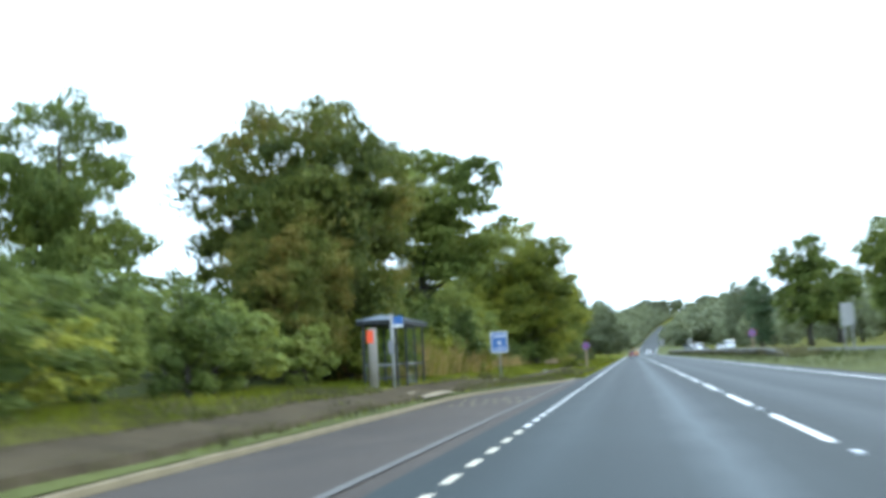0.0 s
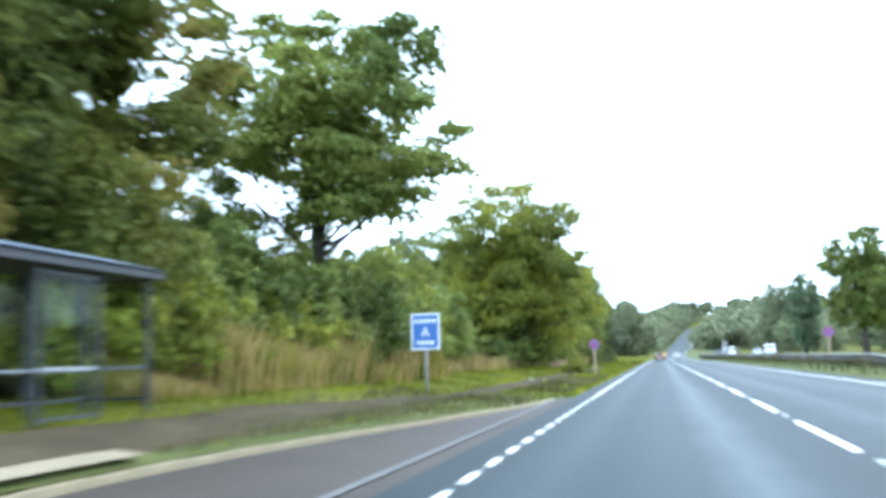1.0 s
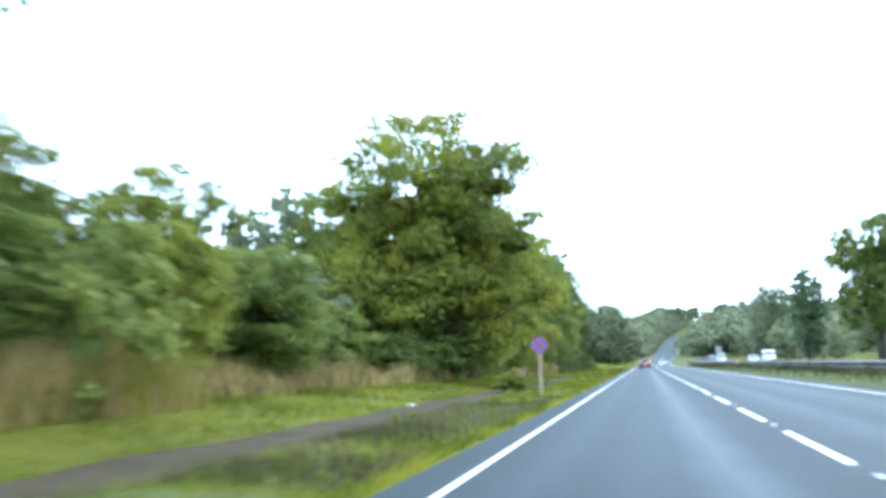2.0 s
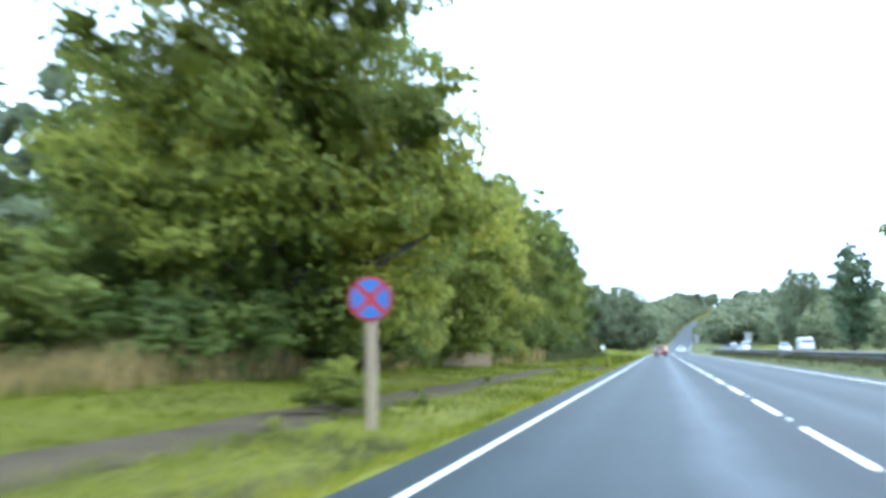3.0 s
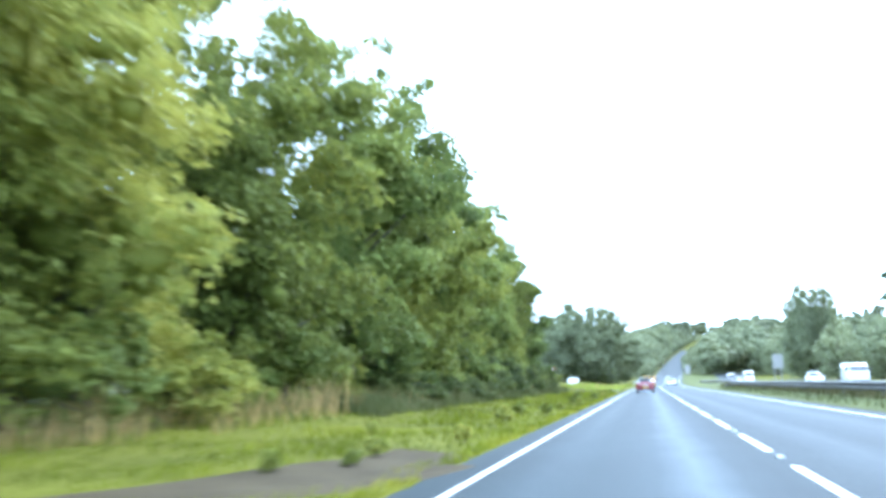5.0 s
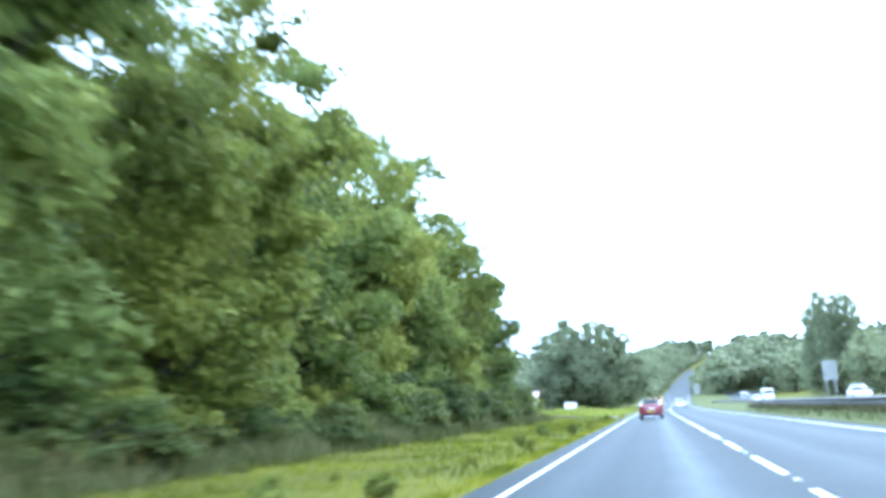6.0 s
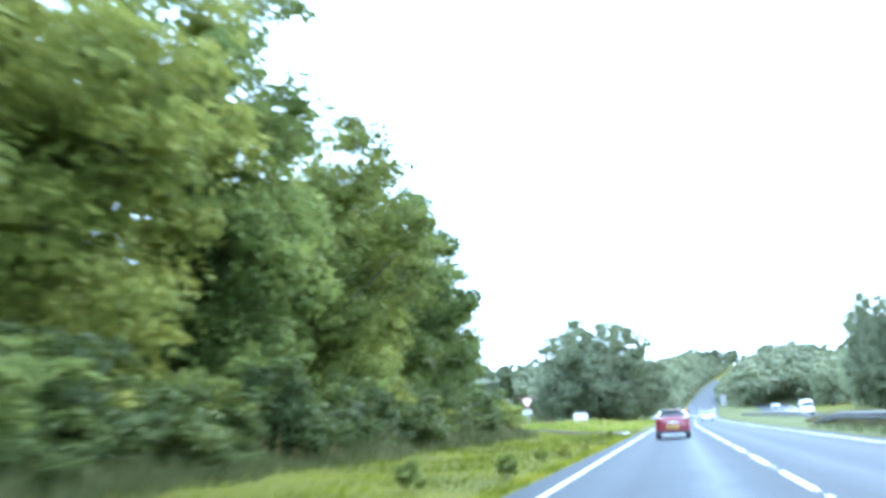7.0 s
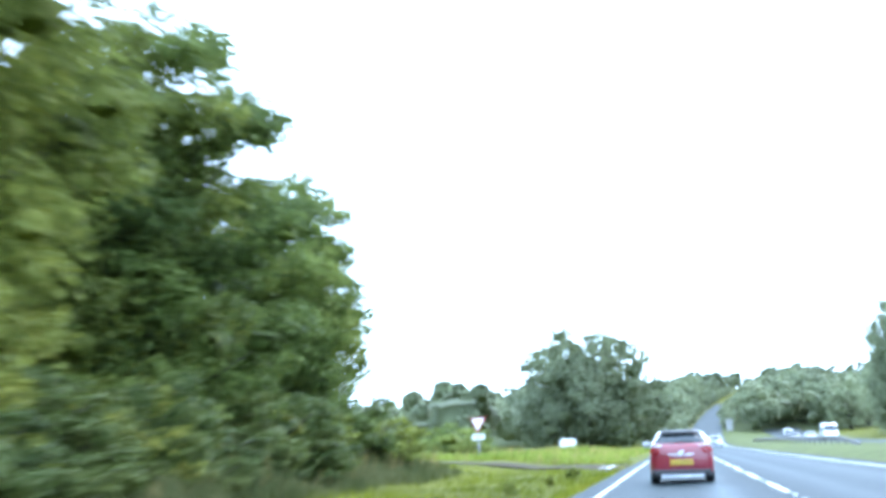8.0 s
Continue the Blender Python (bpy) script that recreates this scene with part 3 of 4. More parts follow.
    for i in np.argsort(-brad)[:18]:
        e = boughs[i]
        k = min(max((e[2] - span[i] * 0.7) / top, 0.15), 0.85)
        j = k * 6
        a, b = spine[int(j)], spine[min(int(j) + 1, 6)]
        s = Vector(a).lerp(Vector(b), j - int(j))
        m = s.lerp(Vector(e), 0.5) + Vector((0, 0, -0.25 + 0.5 * rs.random()))
        tube([s, m, e], [trunk * 0.42 * (1.1 - k), trunk * 0.26 * (1.1 - k), 0.02], 5, bm)
    smooth(part("trunk", bm, BARK, root))
    return root


def plant(ob, x, y, s=1.0, turn=0.0, sz=None):
    m = Matrix.LocRotScale((x + float(bend(y)), y, float(land(x, y))), Euler((0, 0, radians(turn))), (s, s, sz or s))
    return m


SYC = make_tree("tree", 3, 12.0, 4.9, 4.5, 220, 44000, 0.18, LEAF_DARK, "tall sycamore with an open crown and sky showing through", gaps=0.4, flat=0.5, trunk=0.26, core=0.8)
CHEST = make_tree("tree", 8, 12.4, 5.6, 0.4, 290, 48000, 0.18, LEAF_OLIVE, "broad horse chestnut with drooping leafy boughs to the ground", flat=0.6, shape="wide", trunk=0.3)
MAPLE = make_tree("tree", 12, 11.5, 4.6, 0.4, 250, 40000, 0.165, LEAF, "dense roadside maple leafy down to the ground", trunk=0.2)
GOLD = make_tree("tree", 17, 9.5, 4.2, 0.4, 240, 36000, 0.165, LEAF_GOLD, "bushy field maple with yellowing leaves", trunk=0.17)
DARK = make_tree("tree", 21, 13.0, 4.6, 0.8, 250, 40000, 0.175, LEAF_DARK, "tall dark green alder at the woodland edge", trunk=0.24)
RUST = make_tree("tree", 25, 12.2, 5.3, 1.6, 290, 46000, 0.19, LEAF_RUST, "large tree with leaves turning brown", trunk=0.28, core=0.6)
SHRUB = make_tree("shrub", 30, 2.9, 2.0, 0.1, 60, 3600, 0.15, LEAF, "rounded leafy roadside shrub", "shrub", "roadside shrubs", flat=0.8, trunk=0.06, core=0.9)
SHRUB_D = make_tree("shrub", 33, 4.6, 2.4, 0.1, 60, 3800, 0.17, LEAF_DARK, "dark leafy shrub under the trees", "shrub", "roadside shrubs", flat=0.8, trunk=0.08, core=0.9)
SHRUB_G = make_tree("shrub", 36, 2.9, 2.0, 0.1, 60, 3600, 0.15, LEAF_GOLD, "yellow-green leafy shrub above the dry grass", "shrub", "roadside shrubs", flat=0.8, trunk=0.06, core=0.9)
THICKET = make_tree("bramble", 38, 2.2, 1.8, 0.05, 60, 4200, 0.13, LEAF_SHADE, "low thicket at the hedge foot, leaves darkened for shade", "bramble", "roadside shrubs", flat=0.8, trunk=0.04, core=0.9)
# the oak and the far trees take the haze-paled leaf colour
OAK = make_tree("tree", 40, 16.5, 11.5, 0.4, 440, 24000, 0.38, LEAF_HAZE, "big spreading oak beside the road", shape="wide", flat=0.85, trunk=0.5, core=0.7)
FAR = make_tree("tree", 44, 12.0, 6.0, 0.3, 80, 2600, 0.5, LEAF_HAZE, "distant broadleaf tree in a wooded belt", group="distant trees", flat=0.9, trunk=0.25, core=0.7)
FAR2 = make_tree("tree", 47, 10.0, 5.6, 0.2, 80, 2600, 0.5, LEAF_HAZE, "distant rounded tree in a wooded belt", group="distant trees", flat=0.9, trunk=0.25, core=0.7)
CONE = make_tree("tree", 52, 16.0, 3.7, 0.8, 300, 13000, 0.34, NEEDLE, "tall narrow cypress among lower trees", group="distant trees", shape="column", flat=0.8, trunk=0.2, core=0.6)
TALL = make_tree("tree", 55, 20.0, 6.6, 3.0, 260, 14000, 0.42, LEAF_DARK, "very tall dark tree standing over the far carriageway", group="distant trees", flat=0.85, trunk=0.35, core=0.6)

WEED = make_tree("weed", 58, 0.5, 0.36, 0.03, 9, 190, 0.15, LEAF, "low broad-leaved weed clump in the verge grass", "weed", "verge weeds", flat=0.8, trunk=0.012)

# kind, x, y, scale, turn, height scale
WOOD = [
    (RUST, -10.6, 36.4, 1.06, 20, 0.92), (DARK, -13.8, 44.5, 0.7, 0, 0.58), (SYC, -8.5, 50.2, 1.1, 0, 1.02), (MAPLE, -10.5, 52, .6, 30, .48), (DARK, -8.6, 55, .5, 80, .4), (DARK, -12, 48.5, .6, 10, .54), (GOLD, -8.6, 60.5, .55, 10, .5), (DARK, -9.4, 69.5, .55, 99, .36), (DARK, -31, 52, 1.35, 70, 1.42), (DARK, -19, 22, 0.7, 150, 0.45), (RUST, -9.6, 32, 0.5, 20, 0.5),
    (GOLD, -11.5, 58.5, 0.72, 40, 0.54), (MAPLE, -10.5, 65, 0.6, 200, 0.55), (MAPLE, -12.6, 75.5, 0.75, 90, 0.45), (DARK, -15, 55, 0.6, 0, 0.5),
    (CHEST, -8.0, 86.8, 1.14, 0, 1.08), (DARK, -7.4, 93.4, 0.9, 60, 0.97), (DARK, -13, 90, 0.9, 10, 0.85),
    (MAPLE, -9.2, 101, 0.85, 140, 0.92), (GOLD, -8.8, 109.5, 1.1, 15, 1.26), (MAPLE, -12, 115, 1.0, 330, 1.1), (MAPLE, -9.5, 121, 1.05, 45, 1.12),
    (MAPLE, -9.7, 130.5, 1.05, 100, 1.18), (DARK, -8.4, 138.5, 1.0, 250, 1.08), (MAPLE, -8.8, 146.5, 1.02, 170, 1.13), (DARK, -9.8, 155, 1.0, 20, 1.06),
    (MAPLE, -10.6, 163.5, 1.1, 210, 1.15), (DARK, -10.6, 170.5, 1.05, 120, 1.15), (MAPLE, -9.8, 179.5, 1.02, 290, 1.1), (MAPLE, -12.2, 187, 1.05, 100, 1.1),
    (DARK, -10.4, 189, 0.98, 0, 0.94), (DARK, -10.6, 197.5, 0.85, 80, 0.8), (DARK, -13, 203, 0.85, 190, 0.8),
    (OAK, -12.0, 312, 1.15, 30, 1.06),
]
FARWOOD = [(FAR if k % 2 else FAR2, -16.5 - 2.0 * math.sin(k * 1.7), y, 0.85, k * 61, (0.42 if y < 84 else 0.98) + 0.1 * math.sin(k * 2.3)) for k, y in enumerate((54, 63, 71, 80, 90, 99, 108, 116, 125, 134, 143, 152, 161, 170, 179, 188, 196))]
rnd = random.Random(11)
for k in range(17):
    FARWOOD.append((FAR if k % 3 else FAR2, rnd.uniform(-75, -24), 300 + k * 11 + rnd.uniform(-8, 8), rnd.uniform(0.7, 1.1), rnd.uniform(0, 360), None))
for k in range(15):
    FARWOOD.append((FAR if k % 2 else FAR2, -7.5 - rnd.uniform(0, 7), 335 + k * 36 + rnd.uniform(-10, 10), rnd.uniform(0.8, 1.25), rnd.uniform(0, 360), None))
for k in range(30):
    FARWOOD.append((FAR2 if k % 3 else FAR, 33 + rnd.uniform(0, 9) + 0.2 * max(0, 14 - k), 120 + k * 19 + rnd.uniform(-5, 5), rnd.uniform(0.6, 0.95), rnd.uniform(0, 360), None))
for k in range(8):
    FARWOOD.append((FAR, 44 + rnd.uniform(0, 22), 240 + k * 42 + rnd.uniform(-9, 9), rnd.uniform(0.9, 1.25), rnd.uniform(0, 360), None))
FARWOOD += [(TALL, 31.5, 174, 1.0, 0, 1.0), (TALL, 38.5, 186, 0.9, 120, 0.8), (CONE, 26.6, 200.5, 1.0, 0, 0.97), (OAK, 36.5, 335, 0.75, 0, 1.32), (TALL, 40, 150, 1.05, 50, .98)]
BUSH = [(SHRUB_G if k % 4 == 1 else SHRUB_D, -8.9 - 0.5 * math.sin(k * 2.1), -8 + k * 2.7, 0.8 + 0.15 * math.sin(k * 1.7), k * 77, 0.64 + 0.08 * math.cos(k * 2.9)) for k in range(15)]
BUSH += [(SHRUB_D, -12.6 - 0.8 * math.cos(k), -8 + k * 4.2, 1.0, k * 50, 0.66 + 0.08 * math.sin(k)) for k in range(10)]
BUSH += [(SHRUB_D, -11.2 + 1.2 * math.sin(k * 1.9), 38 + k * 5.2, 1.0 + 0.25 * math.sin(k * 2.7), k * 65, 0.85 + 0.2 * math.cos(k * 1.3)) for k in range(15)]
BUSH += [(SHRUB if k % 3 else SHRUB_D, -7.9 + 0.5 * math.sin(k * 2.3), 121 + k * 3.1, 0.8 + 0.2 * math.sin(k * 1.1), k * 41, 0.62) for k in range(26)]
BUSH += [(SHRUB_D, -8.1 + 0.4 * math.sin(k * 2.4), 47.8 + k * 2.6, 0.95, k * 83, 1.0 - 0.05 * k) for k in range(5)]
BUSH += [(SHRUB_G, -8.5 - 0.5 * math.sin(k * 2), 35.5 + k * 1.9, 0.85 + 0.1 * math.sin(k * 3), k * 70, 0.86) for k in range(8)]
BUSH += [(SHRUB_G, -2.9, 77.6, 0.42, 20, 0.3), (SHRUB_G, -3.5, 79.0, 0.34, 90, 0.24)]
BUSH += [(SHRUB_D, -9.9 - 0.7 * math.sin(k * 2.2), 41.5 + k * 2.3, 1.15, k * 57, 1.0 + 0.15 * math.sin(k * 1.3)) for k in range(5)]
BUSH += [(SHRUB, -14 - rnd.uniform(0, 12), 222 + k * 6, 0.9, k * 33, 0.7) for k in range(8)]
BUSH += [(THICKET, -7.3 + 0.5 * math.sin(k * 2.9), 160 + k * 2.6, 1.0 + 0.2 * math.sin(k * 1.9), k * 59, 0.85 + 0.2 * math.cos(k * 2.2)) for k in range(13)]
rnd = random.Random(31)
BUSH += [(WEED, -1.2 - rnd.uniform(0, 1.9) ** 1.3, 54 + k * 6.6 + rnd.uniform(-2.5, 2.5), rnd.uniform(0.35, 0.65), k * 47, None) for k in range(14)]
BUSH += [(WEED, -1.0 - rnd.uniform(0, 1.0), 118 + k * 5.3 + rnd.uniform(-2, 2), rnd.uniform(0.5, 1.0), k * 67, None) for k in range(16)]
BUSH += [(SHRUB_D, -8.3 + 0.6 * math.sin(k * 2.3), 81.5 + k * 2.4, 0.85, k * 71, 0.5 + 0.1 * math.sin(k * 1.7)) for k in range(7)]
BUSH += [(SHRUB_D, -13.5 - 2.6 * k + 1.2 * math.sin(k * 2.1), 236 + 5 * k + 4 * math.sin(k * 1.4), 1.3, k * 53, 0.62 + 0.12 * math.sin(k)) for k in range(9)]
BUSH += [(SHRUB_D, -7.6 - 1.1 * math.sin(k * 1.9), 312 + k * 6.5, 1.5, k * 61, 1.1 + 0.2 * math.sin(k * 2.3)) for k in range(7)]
BUSH += [(SHRUB_D, -13.4 + 0.9 * math.sin(k * 2.6), -4 + k * 4.3, 1.35, k * 43, (0.75 if k < 18 else 1.15) + 0.12 * math.sin(k * 1.9)) for k in range(49)]
BUSH += [(THICKET, -6.9 + 0.4 * math.sin(k * 2.7), 139 + k * 2.4, 0.8 + 0.12 * math.sin(k * 1.6), k * 73, 0.42 + 0.1 * math.cos(k * 2.1)) for k in range(22)]
BUSH += [(SHRUB, -8.9, 106.5, 1.1, 10, 0.85), (SHRUB_D, -9.2, 110.8, 1.2, 80, 0.7), (SHRUB, -8.8, 117.0, 1.1, 200, 0.8)]
seen = {}
for ob, x, y, s, turn, sz in WOOD + FARWOOD + BUSH:
    m = plant(ob, x, y, s, turn, sz)
    if ob.name in seen:
        copy_thing(seen[ob.name], m)
    else:
        seen[ob.name] = ob
for ob, x, y, s, turn, sz in reversed(WOOD + FARWOOD + BUSH):
    ob.matrix_basis = plant(ob, x, y, s, turn, sz)


def blades(name, count, where, tall, wide, mat, label, seed, bow=0.35):
    """Grass as single curved blades, three corners and a tip each."""
    rs = np.random.default_rng(seed)
    x, y, h = where(rs, count)
    n = len(x)
    z = land(x, y)
    a = rs.random(n) * math.tau
    h = h * tall * (0.55 + 0.7 * rs.random(n))
    w = wide * (0.7 + 0.6 * rs.random(n))
    dx, dy = np.cos(a), np.sin(a)
    lean = bow * h * (0.4 + rs.random(n))
    b = rs.random(n) * math.tau
    P = np.stack([x, y, z - 0.02], 1)
    side = np.stack([dx * w / 2, dy * w / 2, 0 * w], 1)
    mid = P + np.stack([np.cos(b) * lean * 0.35, np.sin(b) * lean * 0.35, h * 0.6], 1)
    tip = P + np.stack([np.cos(b) * lean, np.sin(b) * lean, h], 1)
    v = np.stack([P - side, P + side, mid + side * 0.7, mid - side * 0.7, tip], 1).reshape(-1, 3)
    i = np.arange(n)[:, None] * 5
    f = np.concatenate([i + np.array([[0, 1, 2]]), i + np.array([[0, 2, 3]]), i + np.array([[3, 2, 4]])], 0)
    me = array_mesh(name, v, f)
    me.materials.append(mat)
    return tagged(new(name, me), label, "grass", kind="stuff")


def off_path(x, y, keep=0.34):
    mid = np.array([path_mid(q) for q in y])
    half = np.array([path_half(q) for q in y])
    ok = (np.abs(x - mid) > half - keep) | (y > 120)
    ok &= ~((x > layby_edge(y) - 0.12) & (y < 47.5))
    ok &= ~((x > -5.6) & (x < -3.6) & (y > 26.2) & (y < 31.2))
    ok &= ~((y > 207.5) & (y < 218.5))
    return ok


def verge(rs, n):
    y = 12 + 215 * rs.random(n) ** 1.15
    x = -0.72 - 8.2 * rs.random(n)
    ok = off_path(x, y) & ((y > 46) | (x < -5) | (rs.random(n) < 0.4))
    x, y = x[ok], y[ok]
    patch = np.array([noise.noise((p * 0.5, q * 0.35, 9)) for p, q in zip(x, y)])
    return x, y, 0.75 + 0.7 * np.clip(patch, -0.6, 1) + 0.5 * ease(-5.5, -8, x)


def rough_edge(rs, n):
    y = np.where(rs.random(n) < 0.72, 38 + 78 * rs.random(n), 116 + 85 * rs.random(n))
    x = -7.2 - 3.0 * rs.random(n) - 1.4 * ease(70, 60, y) * rs.random(n)
    x = x + np.where(y > 116, 1.3, 0)
    patch = np.array([noise.noise((p * 0.45, q * 0.3, 2)) for p, q in zip(x, y)])
    ok = (patch > -0.22) & (rs.random(n) < np.where(y > 145, 0.15, np.where(y > 116, 0.5, 1.0))) & ~((x > -8.4) & (y > 98) & (y < 117))
    return x[ok], y[ok], (0.72 + 1.1 * patch)[ok].clip(0.25, 1.5)


def reserve(rs, n):
    y = 20 + 300 * rs.random(n)
    x = np.where(rs.random(n) < 0.6, 8.2 + 2.8 * rs.random(n), 11 + 6 * rs.random(n))
    ok = y < 200
    return x[ok], y[ok], 0.7 + 0.5 * rs.random(ok.sum())


blades("grass_verge", 105000, verge, 0.17, 0.022, GRASS, "short bright green verge grass with uneven tufts", 61)


def road_edge(rs, n):
    y = 49 + 165 * rs.random(n)
    fringe = np.array([noise.noise((q * 0.55, 0.0, 4.0)) + 0.6 * noise.noise((q * 1.9, 0.0, 8.0)) for q in y])
    x = -0.66 + 0.14 * fringe - 0.35 * rs.random(n) ** 1.6
    return x, y, 0.6 + 0.5 * rs.random(n)


def near_strip(rs, n):
    y = 50 + 24 * rs.random(n)
    x = -0.8 - 1.9 * rs.random(n)
    ok = off_path(x, y)
    x, y = x[ok], y[ok]
    patch = np.array([noise.noise((p * 0.8, q * 0.3, 13)) for p, q in zip(x, y)])
    return x, y, (0.8 + 0.9 * patch).clip(0.25, 1.5)


blades("grass_near_strip", 6000, near_strip, 0.17, 0.024, GRASS_BROWN, "dull brownish grass between the footway and the road", 74, 0.45)
def stop_verge(rs, n):
    y = 4 + 43 * rs.random(n)
    x = -1.4 - 3.6 * rs.random(n) - 3.4 * rs.random(n) * (y < 26)
    ok = off_path(x, y)
    x, y = x[ok], y[ok]
    patch = np.array([noise.noise((p * 0.6, q * 0.4, 15)) for p, q in zip(x, y)])
    return x, y, (0.8 + 0.9 * patch).clip(0.25, 1.6)


blades("grass_stop_verge", 16000, stop_verge, 0.2, 0.024, GRASS_BROWN, "dull brownish grass round the bus stop", 75, 0.45)
blades("grass_road_edge", 15000, road_edge, 0.13, 0.022, GRASS, "short ragged grass growing over the road edge", 67, 0.5)


def far_verge(rs, n):
    y = 219 + 110 * rs.random(n) ** 1.2
    x = -1.3 - 22 * rs.random(n)
    patch = np.array([noise.noise((p * 0.25, q * 0.12, 3)) for p, q in zip(x, y)])
    return x, y, (0.8 + 1.0 * patch).clip(0.25, 1.6)


blades("grass_far_verge", 14000, far_verge, 0.5, 0.07, GRASS_FAR, "tall uneven grass beyond the side road", 69, 0.35)
blades("grass_far_straw", 1100, far_verge, 0.7, 0.06, STRAW, "straw-coloured grass heads beyond the side road", 70, 0.3)
blades("grass_dry_edge", 36000, rough_edge, 0.9, 0.026, STRAW, "tall dry straw-coloured grass along the hedge foot", 62, 0.3)
def straw_clumps(rs, n):
    y = 36 + 24 * rs.random(n)
    x = -6.7 - 2.6 * rs.random(n)
    patch = np.array([noise.noise((p * 0.5, q * 0.4, 7)) for p, q in zip(x, y)])
    return x, y, (0.8 + 1.0 * patch).clip(0.3, 1.5)


blades("grass_dry_clumps", 19000, straw_clumps, 1.2, 0.03, STRAW, "tall golden seeding grass beside the bus stop", 64, 0.3)


def hedge_foot(rs, n):
    y = 131 + 70 * rs.random(n)
    x = -5.3 - 0.5 * np.array([noise.noise((0.0, q * 0.3, 12.0)) for q in y]) - 2.0 * rs.random(n) ** 0.8
    patch = np.array([noise.noise((p * 0.6, q * 0.35, 5)) for p, q in zip(x, y)])
    return x, y, (0.55 + 0.25 * np.clip(-5.3 - x, 0, 2) + 0.6 * patch).clip(0.25, 1.4)


# dull rough growth that also carries the hedge-foot shade in its colour
blades("grass_bramble_edge", 16000, hedge_foot, 0.6, 0.04, GRASS_DULL, "dull rough grass at the hedge foot, darkened for its shade", 65, 0.5)
blades("grass_olive_clumps", 9000, straw_clumps, 1.1, 0.034, GRASS, "tall olive-green grass among the straw beside the bus stop", 76, 0.4)
blades("grass_rough_edge", 17000, rough_edge, 0.78, 0.028, GRASS_DULL, "rough green grass mixed into the dry edge", 66, 0.4)


def barrier_foot(rs, n):
    y = 46 + 160 * rs.random(n)
    x = 9.0 + 1.3 * rs.random(n)
    patch = np.array([noise.noise((p * 0.5, q * 0.3, 6)) for p, q in zip(x, y)])
    return x, y, (0.8 + 0.9 * patch).clip(0.3, 1.4)


blades("grass_barrier_foot", 15000, barrier_foot, 0.5, 0.03, GRASS_BROWN, "brownish uncut grass standing under the crash barrier", 68, 0.35)
blades("grass_reserve", 16000, reserve, 0.3, 0.03, GRASS_DULL, "rough grass on the central reserve", 63)


def woodland(name, seed, spots, mat, label):
    """A far wood: hundreds of rounded crowns of coarse foliage, too far off to tell apart."""
    rs = np.random.default_rng(seed)
    cen, rad = [], []
    for x, y, h in spots:
        g = float(land(x, y))
        b = float(bend(y))
        w = h * rs.uniform(0.34, 0.46)
        cen.append((x + b, y, g + h * 0.45))
        rad.append(w * 0.9)
        for k in range(9):
            a = rs.random() * math.tau
            up = rs.uniform(-0.75, 0.95)
            q = math.sqrt(1 - up * up) * rs.uniform(0.75, 1.0)
            cen.append((x + b + math.cos(a) * q * w, y + math.sin(a) * q * w, g + h * (0.46 + 0.4 * up)))
            rad.append(w * rs.uniform(0.3, 0.48))
    cen, rad = np.array(cen), np.array(rad)
    v, f = leaf_cloud(rs, cen, rad, 0.85, np.full(len(cen), 18), 0.85)
    cv, cf = cores(rs, cen, rad * 0.76, 0.9, len(v), (0.8, 1.08))
    me = array_mesh(name, np.concatenate([v, cv]), np.concatenate([f, cf]))
    me.materials.append(mat)
    return tagged(new(name, me), label, "woodland", kind="stuff")


rnd = random.Random(23)
spots = []
for k in range(62):
    y = 400 + k * 6.2
    if y < 720:
        spots.append((-2.1 - rnd.uniform(0, 1.0), y, rnd.uniform(3, 5)))
        spots.append((-5.6 - rnd.uniform(0, 1.2), y + 3, rnd.uniform(5, 7)))
        spots.append((-8.5 - rnd.uniform(0, 4), y, rnd.uniform(8, 13)))
        if y > 425:
            spots.append((9.1 + rnd.uniform(0, 1.0), y, rnd.uniform(3.5, 5.5)))
    spots.append((15.5 + rnd.uniform(0, 4), y + 5, rnd.uniform(8, 13)))
    spots.append((22 + rnd.uniform(0, 5), y + 25, rnd.uniform(8, 13)))
    spots.append((31 + rnd.uniform(0, 6), y, rnd.uniform(10, 15)))
    spots.append((-17 - rnd.uniform(0, 9), y, rnd.uniform(10, 15)))
for k in range(26):
    spots.append((-40 + 4.2 * k + rnd.uniform(-2, 2), 790 + rnd.uniform(0, 50), rnd.uniform(6, 9) + (6 if k < 9 else 0)))
for k in range(180):
    y = 430 + 330 * rnd.random()
    x = rnd.uniform(-130, -22) if k % 2 else rnd.uniform(28, 150)
    spots.append((x, y, rnd.uniform(10, 16)))
for k in range(60):
    spots.append((rnd.uniform(-230, -60), rnd.uniform(420, 640), rnd.uniform(10, 16)))
woodland("woodland_hill", 71, spots, LEAF_HAZE, "dense green wood covering the far hillside")
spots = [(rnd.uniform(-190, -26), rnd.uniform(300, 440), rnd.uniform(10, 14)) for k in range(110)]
woodland("woodland_left", 72, spots, LEAF_HAZE, "belt of trees behind the fields")
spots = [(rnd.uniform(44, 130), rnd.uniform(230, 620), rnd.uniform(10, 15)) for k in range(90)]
woodland("woodland_right", 73, spots, LEAF_HAZE, "belt of trees beyond the opposite carriageway")

# dark ground sheet, the shade below the roadside trees put into its colour
sheet("ground_wood_floor_verge", [-36, -28, -22, -18, -15.5, -13.5, -12, -11, -10.2, -9.4], [-60, -30] + list(np.arange(-10, 206, 4.0)), lambda X, Y: verge_height(X, Y) + 0.05 - 0.12 * (X > -9.5), DARK_FLOOR, "dark ground sheet coloured for the shade under the roadside trees")
